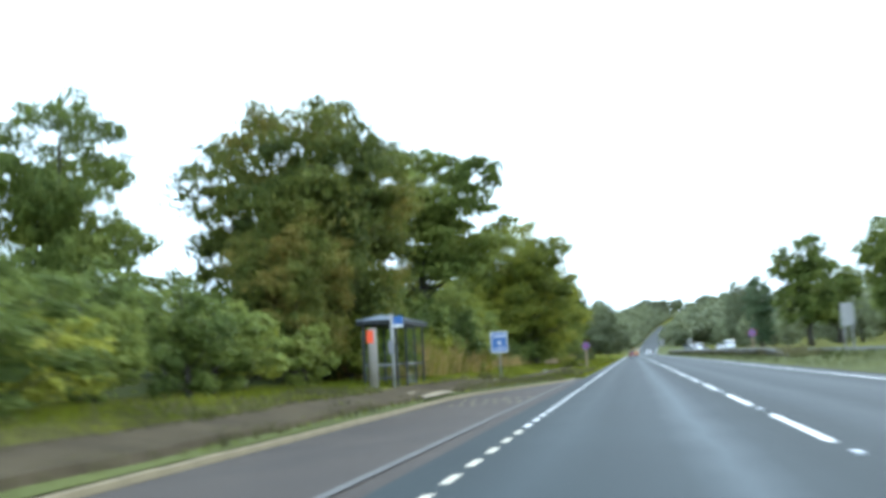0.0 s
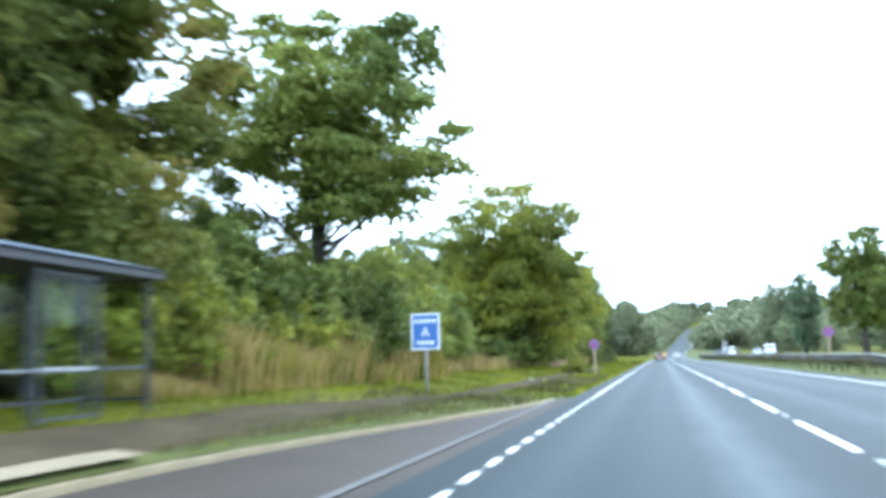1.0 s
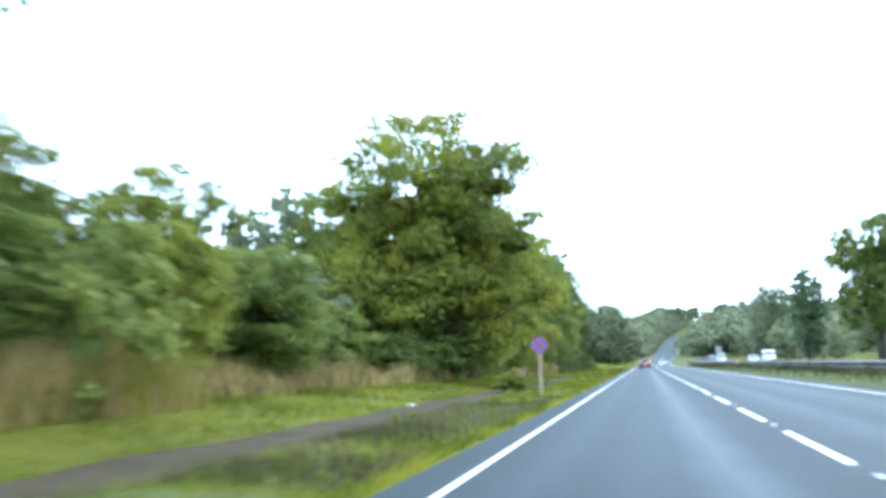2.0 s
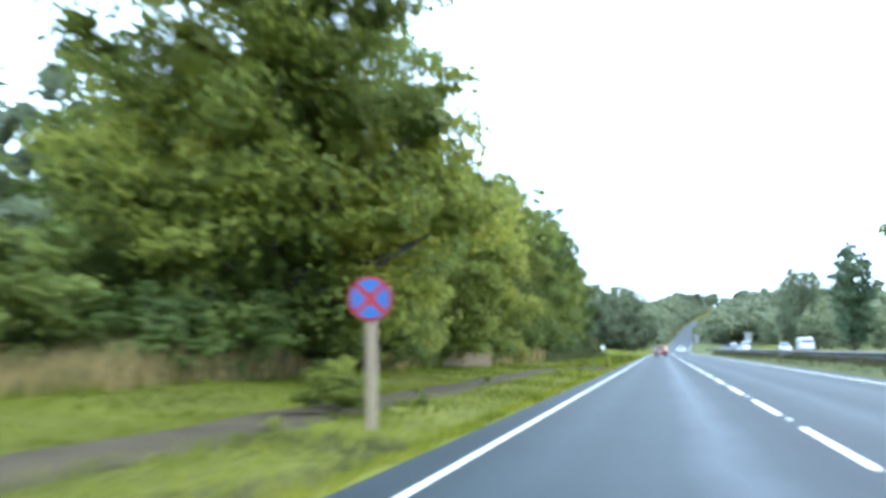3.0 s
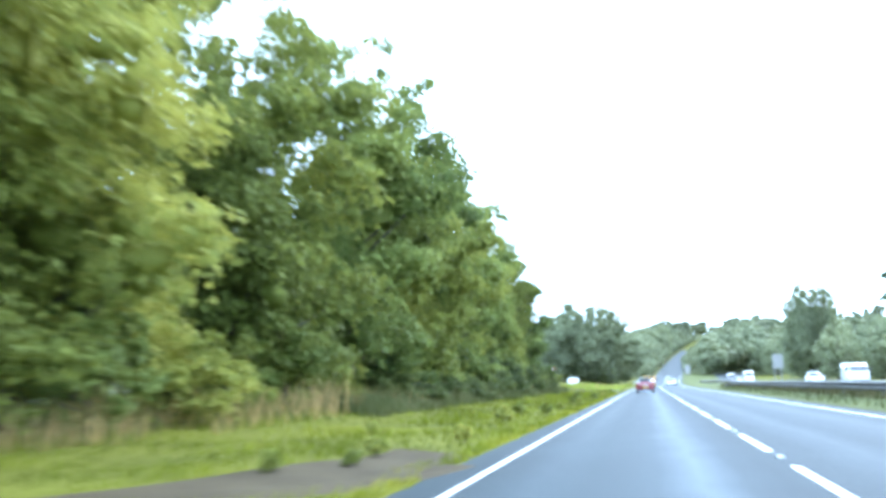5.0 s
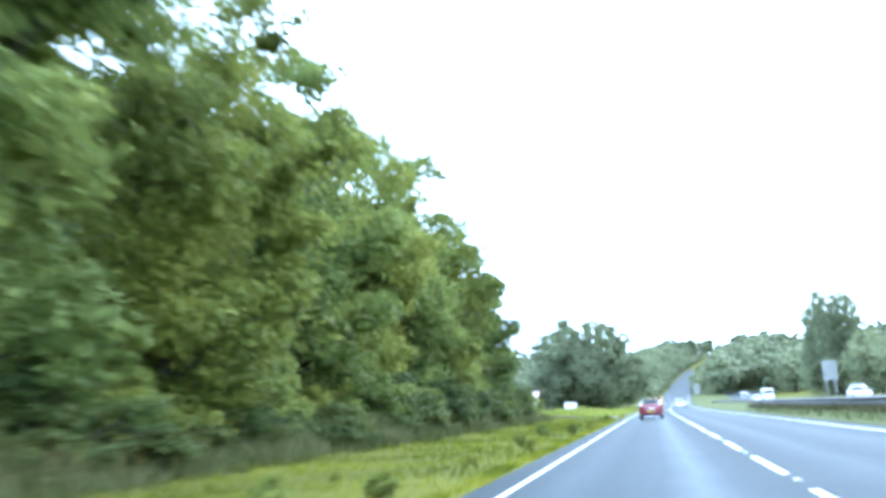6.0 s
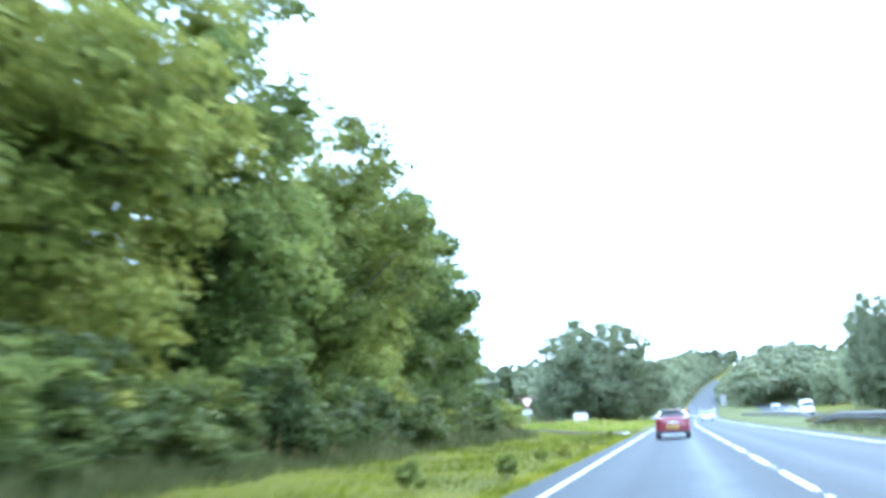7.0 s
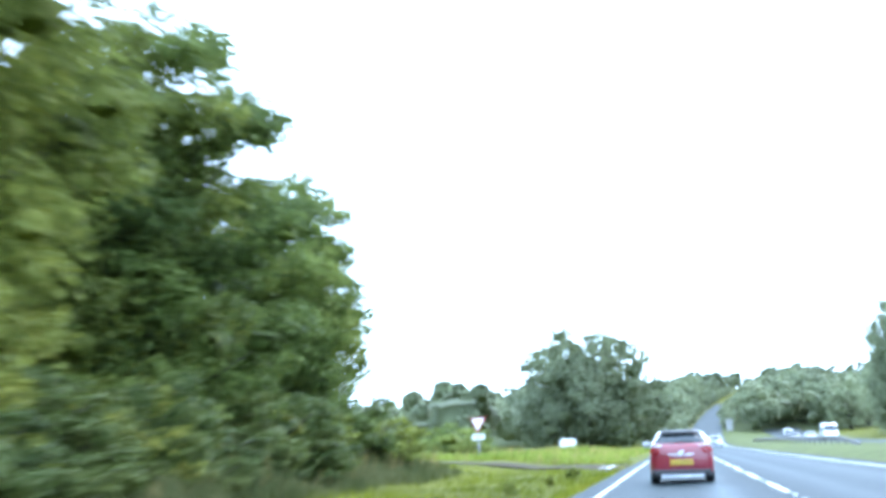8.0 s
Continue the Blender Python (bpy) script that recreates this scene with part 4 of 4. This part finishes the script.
# dark greenish ground sheets below the far woods
for tag, xs in (("left", (-180, -110, -60, -30, -14, -5, -1.2)), ("middle", (8.6, 12, 14, 16.8, 26)), ("right", (26, 30, 36, 60, 110, 180))):
    sheet("ground_wood_floor_" + tag, xs, np.arange(395 if tag != "middle" else 420, 770, 25.0), lambda X, Y: land(X, Y) + 0.25, DARK_FLOOR, "dark greenish ground sheet under the far wood")

# ---- bus stop ----
def bus_shelter(x, y0, length, z):
    """Dark framed shelter, open towards the road: posts, hipped roof, glazed panels and a pale perch rail."""
    root = empty("bus_shelter", pose(x, y0, z), "dark framed glazed bus shelter with a shallow hipped roof", "bus shelter")
    depth, high, bays = 1.05, 1.95, 3
    step = length / bays
    for k in range(bays + 1):
        part("rear_post", box(-depth, k * step, high / 2, 0.07, 0.07, high, 0.008), DARKFRAME, root)
    for k in range(bays + 1):
        part("front_post", box(0, k * step, high / 2, 0.06, 0.06, high, 0.008), DARKFRAME, root)
    for k in range(bays):
        pane = part("pane", box(-depth, (k + 0.5) * step, 1.1, 0.012, step - 0.1, 1.6), CLEAR, root)
        pane.visible_shadow = False
        part("lower_bar", box(-depth, (k + 0.5) * step, 0.24, 0.04, step - 0.07, 0.05, 0.006), DARKFRAME, root)
        part("perch_rail", box(-depth + 0.14, (k + 0.5) * step, 0.66, 0.1, step - 0.12, 0.05, 0.015), STEEL, root, "pale metal perch rail")
    for yy in (0.0, length):
        pane = part("end_pane", box(-depth / 2, yy, 1.1, depth - 0.12, 0.012, 1.6), CLEAR, root)
        pane.visible_shadow = False
        part("end_bar", box(-depth / 2, yy, 0.24, depth - 0.08, 0.04, 0.05, 0.006), DARKFRAME, root)
        part("end_rail", box(-depth / 2, yy, 0.68, depth - 0.08, 0.03, 0.05, 0.006), STEEL, root)
        part("end_top_bar", box(-depth / 2, yy, 1.93, depth - 0.08, 0.04, 0.05, 0.006), DARKFRAME, root)
    part("fascia", box(-depth / 2, length / 2, high + 0.04, depth + 0.3, length + 0.4, 0.12, 0.02), DARKFRAME, root)
    bm = bmesh.new()
    w0, w1, l0, l1 = -depth - 0.2, 0.2, -0.25, length + 0.25
    base = [bm.verts.new(p) for p in ((w0, l0, high + 0.115), (w1, l0, high + 0.115), (w1, l1, high + 0.115), (w0, l1, high + 0.115))]
    ridge = [bm.verts.new((-depth / 2, l0 + 0.7, high + 0.3)), bm.verts.new((-depth / 2, l1 - 0.7, high + 0.3))]
    for f in ((base[0], base[1], ridge[0]), (base[1], base[2], ridge[1], ridge[0]), (base[2], base[3], ridge[1]), (base[3], base[0], ridge[0], ridge[1]), tuple(base[::-1])):
        bm.faces.new(f)
    part("roof", bm, ROOFSHEET, root, "slate blue sheet roof")
    pane = part("front_pane", box(0, step * 1.5, 0.98, 0.012, step - 0.12, 1.8), CLEAR, root)
    pane.visible_shadow = False
    for zz in (0.08, 0.68, 1.86):
        part("front_bar", box(0, step * 1.5, zz, 0.035, step - 0.07, 0.05, 0.006), STEEL if zz == 0.68 else DARKFRAME, root)
    return root


bus_shelter(-5.4, 29.75, 3.85, float(land(-5.6, 31)))

stop = empty("bus_stop_pole", pose(-5.34, 29.02, float(land(-5.34, 29.02))), "grey bus stop pole with a blue flag and timetable case", "bus stop")
smooth(part("pole", tube([(0, 0, -0.1), (0, 0, 2.2)], 0.045, 12), GREYPOST, stop))
flag = part("flag", box(0.2, 0.0, 2.0, 0.3, 0.035, 0.24, 0.01), BLUE, stop, "blue stop flag")
part("flag_strip", box(0.2, 0.0, 1.83, 0.3, 0.035, 0.07, 0.005), WHITE, flag)
part("timetable", box(-0.03, -0.06, 1.2, 0.17, 0.04, 0.4, 0.01), STEEL, stop, "grey timetable case")

pillar = empty("marker_post", pose(-5.7, 28.05, float(land(-5.7, 28.05))), "thick weathered grey post with a red-orange top panel", "post")
smooth(part("shaft", tube([(0, 0, -0.2), (0, 0, 1.7), (0, 0, 1.735)], [0.135, 0.125, 0.105], 14), POSTWOOD, pillar))
part("top_panel", box(-0.035, -0.125, 1.5, 0.2, 0.03, 0.37, 0.012), ORANGE, pillar, "red-orange notice panel")
part("strap", tube([(0, 0, 0.86), (0, 0, 0.89)], 0.137, 14), GREYPOST, pillar)

# ---- signs ----
def plate_sign(x, y, z, w, h, turn=0.0):
    root = empty("information_sign", pose(x, y, z, 0, 0, turn), "blue rectangular information sign with a white border on one post", "road sign")
    smooth(part("post", tube([(0, 0.04, -0.2), (0, 0.04, 2.2)], 0.038, 10), GREYPOST, root))
    face = part("face", box(0, 0, 1.75, w, 0.02, h, 0.004), WHITE, root, "white border")
    part("field", box(0, -0.0125, 1.75, w - 0.09, 0.008, h - 0.09), BLUE, face, "blue field")
    for zz, n in ((2.04, 5), (1.44, 4)):
        for k in range(n):
            part("text_bar", box((k - (n - 1) / 2) * 0.125, -0.019, zz, 0.085, 0.005, 0.1), WHITE, face)
    bm = bmesh.new()
    for a, b in (((-0.1, 1.62), (0.0, 1.86)), ((0.1, 1.62), (0.0, 1.86)), ((-0.05, 1.7), (0.05, 1.7))):
        d = Vector((b[0] - a[0], 0, b[1] - a[1]))
        box((a[0] + b[0]) / 2, -0.019, (a[1] + b[1]) / 2, 0.035, 0.005, d.length, 0, bm, Euler((0, math.atan2(d.x, d.z), 0)))
    part("symbol", bm, WHITE, face, "white symbol strokes")
    for zz in (1.5, 2.0):
        part("clip", box(0, 0.035, zz, 0.12, 0.05, 0.04, 0.005), STEEL, root)
    return root


plate_sign(-4.55, 47.2, 0.16, 0.8, 1.0, 4)


def clearway_sign(x, y, z, turn=0.0):
    root = empty("clearway_sign", pose(x, y, z, 0, 0, turn), "round blue sign, red rim and cross, on timber post", "road sign")
    part("post", box(0, 0.06, 0.8, 0.13, 0.09, 2.0, 0.012), TIMBER, root, "square timber post")
    face = part("face", disc(0.29, 0.02), RED, root, "red rim and cross")
    face.location = (0, 0, 1.74)
    for k in range(4):
        a0 = math.pi / 4 + k * math.pi / 2
        out = [(0.045 / math.sin(math.pi / 4) * math.cos(a0 + math.pi / 4) , 0.045 / math.sin(math.pi / 4) * math.sin(a0 + math.pi / 4))]
        for s in np.linspace(a0 + 0.13, a0 + math.pi / 2 - 0.13, 8):
            out.append((0.25 * math.cos(s), 0.25 * math.sin(s)))
        part("blue_segment", slab(out, 0.006, -0.0145), BLUE, face, "blue segment")
    part("clip", box(0, 0.015, 1.74, 0.3, 0.02, 0.05, 0.005), STEEL, root)
    return root


clearway_sign(-1.72, 75.3, 0.02, 3)
clearway_sign(10.4, 74.7, 0.3, 0)

gw = empty("give_way_sign", pose(-9.4, 224, -0.1, 0, 0, -8), "red and white give-way triangle over a white plate on a post", "road sign")
smooth(part("post", tube([(0, 0.04, -0.3), (0, 0.04, 2.95)], 0.05, 10), GREYPOST, gw))
face = part("triangle", slab([(-0.5, 2.95), (0.5, 2.95), (0.0, 2.08)], 0.02), RED, gw, "red border")
part("triangle_field", slab([(-0.385, 2.885), (0.385, 2.885), (0.0, 2.215)], 0.006, -0.0145), WHITE, face, "white field")
part("sub_plate", box(0, 0, 1.85, 0.75, 0.02, 0.3, 0.004), WHITE, gw, "white supplementary plate")
part("text_bar", box(0, -0.0135, 1.85, 0.5, 0.004, 0.09), BLACK, gw)

board = empty("notice_board", pose(-12.5, 300, -0.9, 0, 4, -6), "plain white rectangular board standing on the verge", "sign board")
for xx in (-0.8, 0.8):
    part("leg", box(xx, 0.06, 0.9, 0.12, 0.12, 2.0, 0.01), TIMBER, board)
part("panel", box(0, 0, 2.1, 2.15, 0.05, 1.5, 0.02), WHITE, board, "white panel")
part("batten", box(0, 0.05, 1.55, 2.0, 0.05, 0.1, 0.01), TIMBER, board)

for xx, yy, w, h, zz in ((13.4, 57, 0.72, 1.25, 1.5), (12.3, 187.5, 0.85, 1.15, 1.5), (13.6, 400, 1.5, 2.6, 0.8)):
    b = empty("back_of_sign", pose(xx, yy, float(land(xx, yy)), 0, 0, 5), "pale grey back of a road sign on two posts", "road sign")
    for k in (-1, 1):
        smooth(part("post", tube([(k * w * 0.3, 0, -0.2), (k * w * 0.3, 0, zz + h)], 0.05, 8), GREYPOST, b))
    part("panel", box(0, -0.06, zz + h / 2, w, 0.03, h, 0.01), GREYPOST, b)
    part("stiffener", box(0, -0.03, zz + h * 0.3, w * 0.95, 0.04, 0.06, 0.005), STEEL, b)

litter = empty("litter", pose(-4.1, 66.2, float(land(-4.1, 66.2)) + 0.015), "crumpled white paper lying on the footway edge", "litter")
bm = bmesh.new()
bmesh.ops.create_icosphere(bm, subdivisions=2, radius=0.075)
rl = random.Random(6)
for v in bm.verts:
    v.co = Vector((v.co.x * 1.6, v.co.y, v.co.z * 0.4 + 0.04)) * rl.uniform(0.75, 1.15)
part("paper", bm, WHITE, litter)

# ---- safety barrier on the central reserve ----
def barrier(x, y0, y1, top, drop0=True, drop1=True):
    root = empty("crash_barrier", pose(x, y0, 0), "weathered grey double-wave crash barrier on steel posts", "crash barrier", "crash barriers")
    n = int((y1 - y0) / 3.2)
    step = (y1 - y0) / n
    prof = [(0.0, -0.155), (0.03, -0.14), (0.075, -0.11), (0.075, -0.06), (0.0, -0.02), (0.0, 0.02), (0.075, 0.06), (0.075, 0.11), (0.03, 0.14), (0.0, 0.155)]

    def level(k):
        d = top - 0.155
        if drop0:
            d -= 0.5 * max(0, 1 - k / 2.5)
        if drop1:
            d -= 0.5 * max(0, 1 - (n - k) / 2.5)
        return d

    for k in range(n + 1):
        y = k * step
        zt = level(k)
        g = float(land(x, y0 + y))
        if zt - g > 0.1:
            part("post", box(0.1, y, (g + zt) / 2 - 0.05, 0.1, 0.06, zt - g + 0.3, 0.008), RAIL, root)
        if k < n:
            bm = bmesh.new()
            ends = []
            for yy, zz in ((y, zt), (y + step, level(k + 1))):
                ends.append([[bm.verts.new((-px + off, yy, zz + pz)) for px, pz in prof] for off in (0.0, 0.012)])
            (a0, a1), (b0, b1) = ends
            for i in range(len(prof) - 1):
                bm.faces.new((a0[i], a0[i + 1], b0[i + 1], b0[i]))
                bm.faces.new((a1[i], b1[i], b1[i + 1], a1[i + 1]))
            for i in (0, len(prof) - 1):
                bm.faces.new((a0[i], b0[i], b1[i], a1[i]))
            part("rail", bm, RAIL, root)
    return root


barrier(9.2, 48.5, 126.5, 0.95, True, False)
barrier(9.1, 128.0, 203.0, 1.0, False)
barrier(13.2, 236.0, 330.0, 1.1)

# ---- low stone wall beside the footway ----
wall = empty("stone_wall", pose(-6.95, 114.4, 0.0, 0, 0, -17), "low weathered rubble stone wall with uneven rounded coping stones", "wall")
part("core", box(-0.16, -2.66, 0.37, 0.35, 5.2, 0.86, 0.05), MORTAR, wall)
rs = random.Random(9)
shapes = []
for k in range(8):
    bm = box(0, 0, 0, 1, 1, 1, 0.2)
    for v in bm.verts:
        v.co += Vector((rs.uniform(-.09, .09), rs.uniform(-.07, .07), rs.uniform(-.07, .07)))
    o = part("stone", bm, STONE, wall)
    shapes.append(o.data)
    bpy.data.objects.remove(o)


def stone(name, x, y, z, sx, sy, sz):
    o = new(name, rs.choice(shapes))
    o.parent = wall
    o.matrix_basis = Matrix.LocRotScale((x, y, z * 1.12), Euler((rs.uniform(-.12, .12), rs.uniform(-.06, .06), rs.uniform(-.08, .08))), (sx, sy, sz * 1.14))


for course in range(5):
    y = -5.3 + rs.uniform(0, 0.2)
    while y < -0.05:
        w = min(rs.uniform(0.16, 0.38), -y + 0.04)
        stone("stone", 0.0 + rs.uniform(-.02, .02), y + w / 2, 0.06 + course * 0.145, 0.14, w + 0.01, 0.15 + rs.uniform(-.02, .03))
        y += w
y = -5.35
while y < 0.0:
    w = rs.uniform(0.2, 0.46)
    stone("coping", -0.15, y + w / 2, 0.76 + rs.uniform(-.025, .03), 0.44, w + 0.01, 0.15 + rs.uniform(-.03, .04))
    y += w
for k in range(5):
    stone("end_stone", -0.16, 0.0, 0.06 + k * 0.145, 0.38, 0.16, 0.155)

# ---- vehicles ----
def loft(sections, closed=True):
    """A skin through rings of points, all with the same count."""
    bm = bmesh.new()
    rings = [[bm.verts.new(p) for p in s] for s in sections]
    n = len(rings[0])
    for a, b in zip(rings, rings[1:]):
        for k in range(n if closed else n - 1):
            bm.faces.new((a[k], a[(k + 1) % n], b[(k + 1) % n], b[k]))
    bm.faces.new(rings[0][::-1]), bm.faces.new(rings[-1])
    return bm


def ring(y, hw, z0, z1, tuck=0.9, round_top=0.08):
    """One cross-section of a car body, bulging at its waist."""
    zm = z0 + (z1 - z0) * 0.5
    half = [(hw * tuck * 0.92, z0), (hw * tuck * 1.05, z0 + 0.05), (hw * 0.99, z0 + 0.17), (hw, zm - 0.04), (hw * 0.99, zm + 0.1), (hw * 0.94, z1 - round_top - 0.04), (hw * 0.86, z1 - 0.025), (hw * 0.74, z1)]
    return [(x, y, z) for x, z in half] + [(-x, y, z) for x, z in reversed(half)]


def wheel(root, x, y, r, w):
    t = part("wheel", tube([(x - w / 2, y, r), (x - w / 2 + 0.03, y, r), (x + w / 2 - 0.03, y, r), (x + w / 2, y, r)], [r * 0.93, r, r, r * 0.93], 24), TYRE, root)
    s = 1 if x > 0 else -1
    part("rim", tube([(x + s * (w / 2 - 0.04), y, r), (x + s * (w / 2 + 0.004), y, r)], [r * 0.62, r * 0.6], 16), CHROME, t)
    return t


def hatchback(m, paint, roof, label, group, L=3.95, W=1.71, H=1.46, rear_strip=True, colour_plate=PLATE_Y):
    """A small hatchback with its tail at y = 0, facing +y."""
    root = empty("car", m, label, "car", group)
    h = W / 2
    smooth(part("body", loft([ring(-0.02, h * 0.74, 0.3, 0.82), ring(0.0, h * 0.86, 0.26, 0.9), ring(0.06, h * 0.94, 0.23, 0.96), ring(0.18, h * 0.985, 0.2, 1.0), ring(0.6, h, 0.18, 0.99), ring(1.9, h, 0.18, 0.95), ring(2.9, h * 0.985, 0.2, 0.93),
                              ring(L - 0.5, h * 0.94, 0.22, 0.84), ring(L - 0.12, h * 0.85, 0.25, 0.7), ring(L, h * 0.72, 0.32, 0.6)]), paint, root))
    def gl(y, hw, z0, z1, top):
        half = [(hw, z0), (hw * 0.97, z0 + (z1 - z0) * 0.5), (top, z1 - 0.04), (top * 0.86, z1)]
        return [(x, y, z) for x, z in half] + [(-x, y, z) for x, z in reversed(half)]
    smooth(part("cabin_glass", loft([gl(0.12, h * 0.78, 0.92, 0.97, h * 0.72), gl(0.44, h * 0.84, 0.92, H - 0.05, h * 0.57), gl(0.9, h * 0.88, 0.92, H - 0.02, h * 0.64), gl(1.7, h * 0.88, 0.9, H - 0.03, h * 0.65), gl(2.2, h * 0.88, 0.88, H - 0.13, h * 0.63), gl(2.95, h * 0.86, 0.88, 0.93, h * 0.72)]), CARGLASS, root, "dark tinted windows"))
    def rf(y, hw, z):
        return [(hw, y, z - 0.035), (hw * 0.8, y, z), (-hw * 0.8, y, z), (-hw, y, z - 0.035), (-hw, y, z - 0.06), (hw, y, z - 0.06)]
    smooth(part("roof", loft([rf(0.34, h * 0.54, H - 0.03), rf(0.56, h * 0.59, H + 0.006), rf(1.2, h * 0.66, H + 0.02), rf(1.8, h * 0.66, H - 0.0), rf(2.15, h * 0.63, H - 0.07)]), roof, root, "roof panel with rear spoiler"))
    for s in (-1, 1):
        part("pillar", tube([(s * h * 0.86, 0.16, 0.97), (s * h * 0.73, 0.32, 1.16), (s * h * 0.595, 0.48, H - 0.06)], [0.045, 0.035, 0.028], 8), CHROME if rear_strip else paint, root)
        smooth(part("tail_lamp", loft([[(s * h * 0.62, 0.03, 0.86), (s * h * 0.9, 0.14, 0.92), (s * h * 0.95, 0.14, 0.76), (s * h * 0.74, 0.02, 0.72)], [(s * h * 0.62, -0.03, 0.85), (s * h * 0.91, 0.05, 0.91), (s * h * 0.965, 0.06, 0.77), (s * h * 0.74, -0.035, 0.73)]]), LENS_RED, root, "red tail lamp"))
        # pale strip built in place of the white reflection along the tail lamp
        part("lamp_reflection", box(s * h * 0.74, 0.02, 0.935, 0.3, 0.08, 0.03, 0.012), LENS_CLEAR, root)
        part("mirror", box(s * (h + 0.1), 2.35, 0.98, 0.2, 0.12, 0.15, 0.04), CAR_SILVER if rear_strip else paint, root)
        part("mirror_arm", box(s * (h - 0.02), 2.36, 0.93, 0.14, 0.06, 0.05, 0.01), BLACK, root)
        part("headlamp", box(s * h * 0.7, L - 0.17, 0.66, 0.34, 0.2, 0.14, 0.05), LENS_CLEAR, root)
        for yy in (0.65, L - 0.72):
            wheel(root, s * (h - 0.11), yy, 0.31, 0.2)
    bumper = part("rear_bumper", box(0, 0.07, 0.27, W * 0.9, 0.22, 0.2, 0.06), BLACK, root, "black lower bumper")
    part("skid_strip", box(0, -0.05, 0.2, W * 0.66, 0.03, 0.05, 0.02), CHROME, bumper, "bright skid strip")
    plate = part("number_plate", box(0, -0.035, 0.53, 0.53, 0.025, 0.12, 0.005), colour_plate, root, "yellow rear plate")
    for k in range(7):
        part("plate_bar", box(-0.205 + k * 0.068, -0.0505, 0.53, 0.04, 0.006, 0.07), BLACK, plate)
    part("badge", box(0, -0.025, 0.77, 0.13, 0.03, 0.07, 0.015), CHROME, root)
    part("tailgate_strip", box(0, -0.03, 0.71, 0.6, 0.025, 0.035, 0.008), CHROME, root)
    part("wiper", box(0.1, 0.16, 1.03, 0.42, 0.02, 0.02), BLACK, root)
    return root


hatchback(pose(1.78, 193.2, FALL * 1.78), CAR_RED, BLACK, "red hatchback with black roof and bright trim, seen from behind", "cars on the road", 3.75, 1.58, 1.31)
hatchback(pose(5.5 + float(bend(300)), 300, FALL * 5.5, 0, 0, -1.2), CAR_WHITE, CAR_WHITE, "white hatchback in the outer lane", "cars on the road", rear_strip=False)


def van(m, paint, label, L=4.9, W=1.9, H=2.3):
    root = empty("van", m, label, "van", "vehicles on the far carriageway")
    h = W / 2
    def rg(y, hw, z0, z1):
        half = [(hw * 0.94, z0), (hw, z0 + 0.12), (hw, z1 * 0.5), (hw * 0.94, z1 - 0.15), (hw * 0.86, z1)]
        return [(x, y, z) for x, z in half] + [(-x, y, z) for x, z in reversed(half)]
    smooth(part("body", loft([rg(0, h * 0.97, 0.35, H - 0.05), rg(0.1, h, 0.3, H), rg(L * 0.62, h, 0.28, H), rg(L * 0.72, h * 0.98, 0.28, H - 0.12), rg(L * 0.86, h * 0.96, 0.28, 1.3), rg(L * 0.97, h * 0.9, 0.3, 1.0), rg(L, h * 0.8, 0.36, 0.85)]), paint, root))
    part("windscreen", loft([[(-h * 0.78, L * 0.735, H - 0.22), (h * 0.78, L * 0.735, H - 0.22), (h * 0.88, L * 0.868, 1.36), (-h * 0.88, L * 0.868, 1.36)], [(-h * 0.78, L * 0.755, H - 0.2), (h * 0.78, L * 0.755, H - 0.2), (h * 0.88, L * 0.888, 1.36), (-h * 0.88, L * 0.888, 1.36)]]), CARGLASS, root)
    for s in (-1, 1):
        part("side_window", box(s * (h * 0.965), L * 0.68, 1.6, 0.05, 0.75, 0.5, 0.02), CARGLASS, root)
        part("headlamp", box(s * h * 0.66, L - 0.08, 0.78, 0.32, 0.16, 0.2, 0.04), LENS_CLEAR, root)
        part("tail_lamp", box(s * h * 0.9, 0.02, 1.0, 0.12, 0.06, 0.5, 0.01), LENS_RED, root)
        part("mirror", box(s * (h + 0.14), L * 0.78, 1.45, 0.16, 0.1, 0.28, 0.03), BLACK, root)
        for yy in (L * 0.19, L * 0.8):
            wheel(root, s * (h - 0.12), yy, 0.33, 0.22)
    for s in (-1, 1):
        part("rear_window", box(s * h * 0.42, 0.0, 1.65, h * 0.6, 0.05, 0.5, 0.02), CARGLASS, root)
    part("bumper", box(0, L - 0.05, 0.42, W * 0.86, 0.2, 0.22, 0.05), BLACK, root)
    part("rear_bumper", box(0, 0.0, 0.42, W * 0.9, 0.2, 0.2, 0.05), BLACK, root)
    return root


van(pose(1.9 + float(bend(262)), 262, FALL * 1.9, 0, 0, -0.8), CAR_YELLOW, "yellow van driving ahead in the inner lane", 4.3, 1.75, 1.85)
van(pose(20.6 + float(bend(312)), 312, 0.42, 0, 0, 179), CAR_WHITE, "white van on the far carriageway")
van(pose(20.8 + float(bend(385)), 385, 0.42, 0, 0, 179), CAR_WHITE, "white van on the far carriageway")
van(pose(20.7 + float(bend(203)), 203, 0.42, 0, 0, 180), CAR_WHITE, "white van on the far carriageway", 4.6, 1.85, 2.0)
for yy, paint in ((226, CAR_SILVER), (338, CAR_SILVER), (366, CAR_DARK), (404, CAR_WHITE)):
    hatchback(pose(20.8 + float(bend(yy)), yy, 0.42, 0, 0, 180), paint, paint, {CAR_DARK: "dark", CAR_SILVER: "silver", CAR_WHITE: "white"}[paint] + " hatchback on the far carriageway", "vehicles on the far carriageway", rear_strip=False)
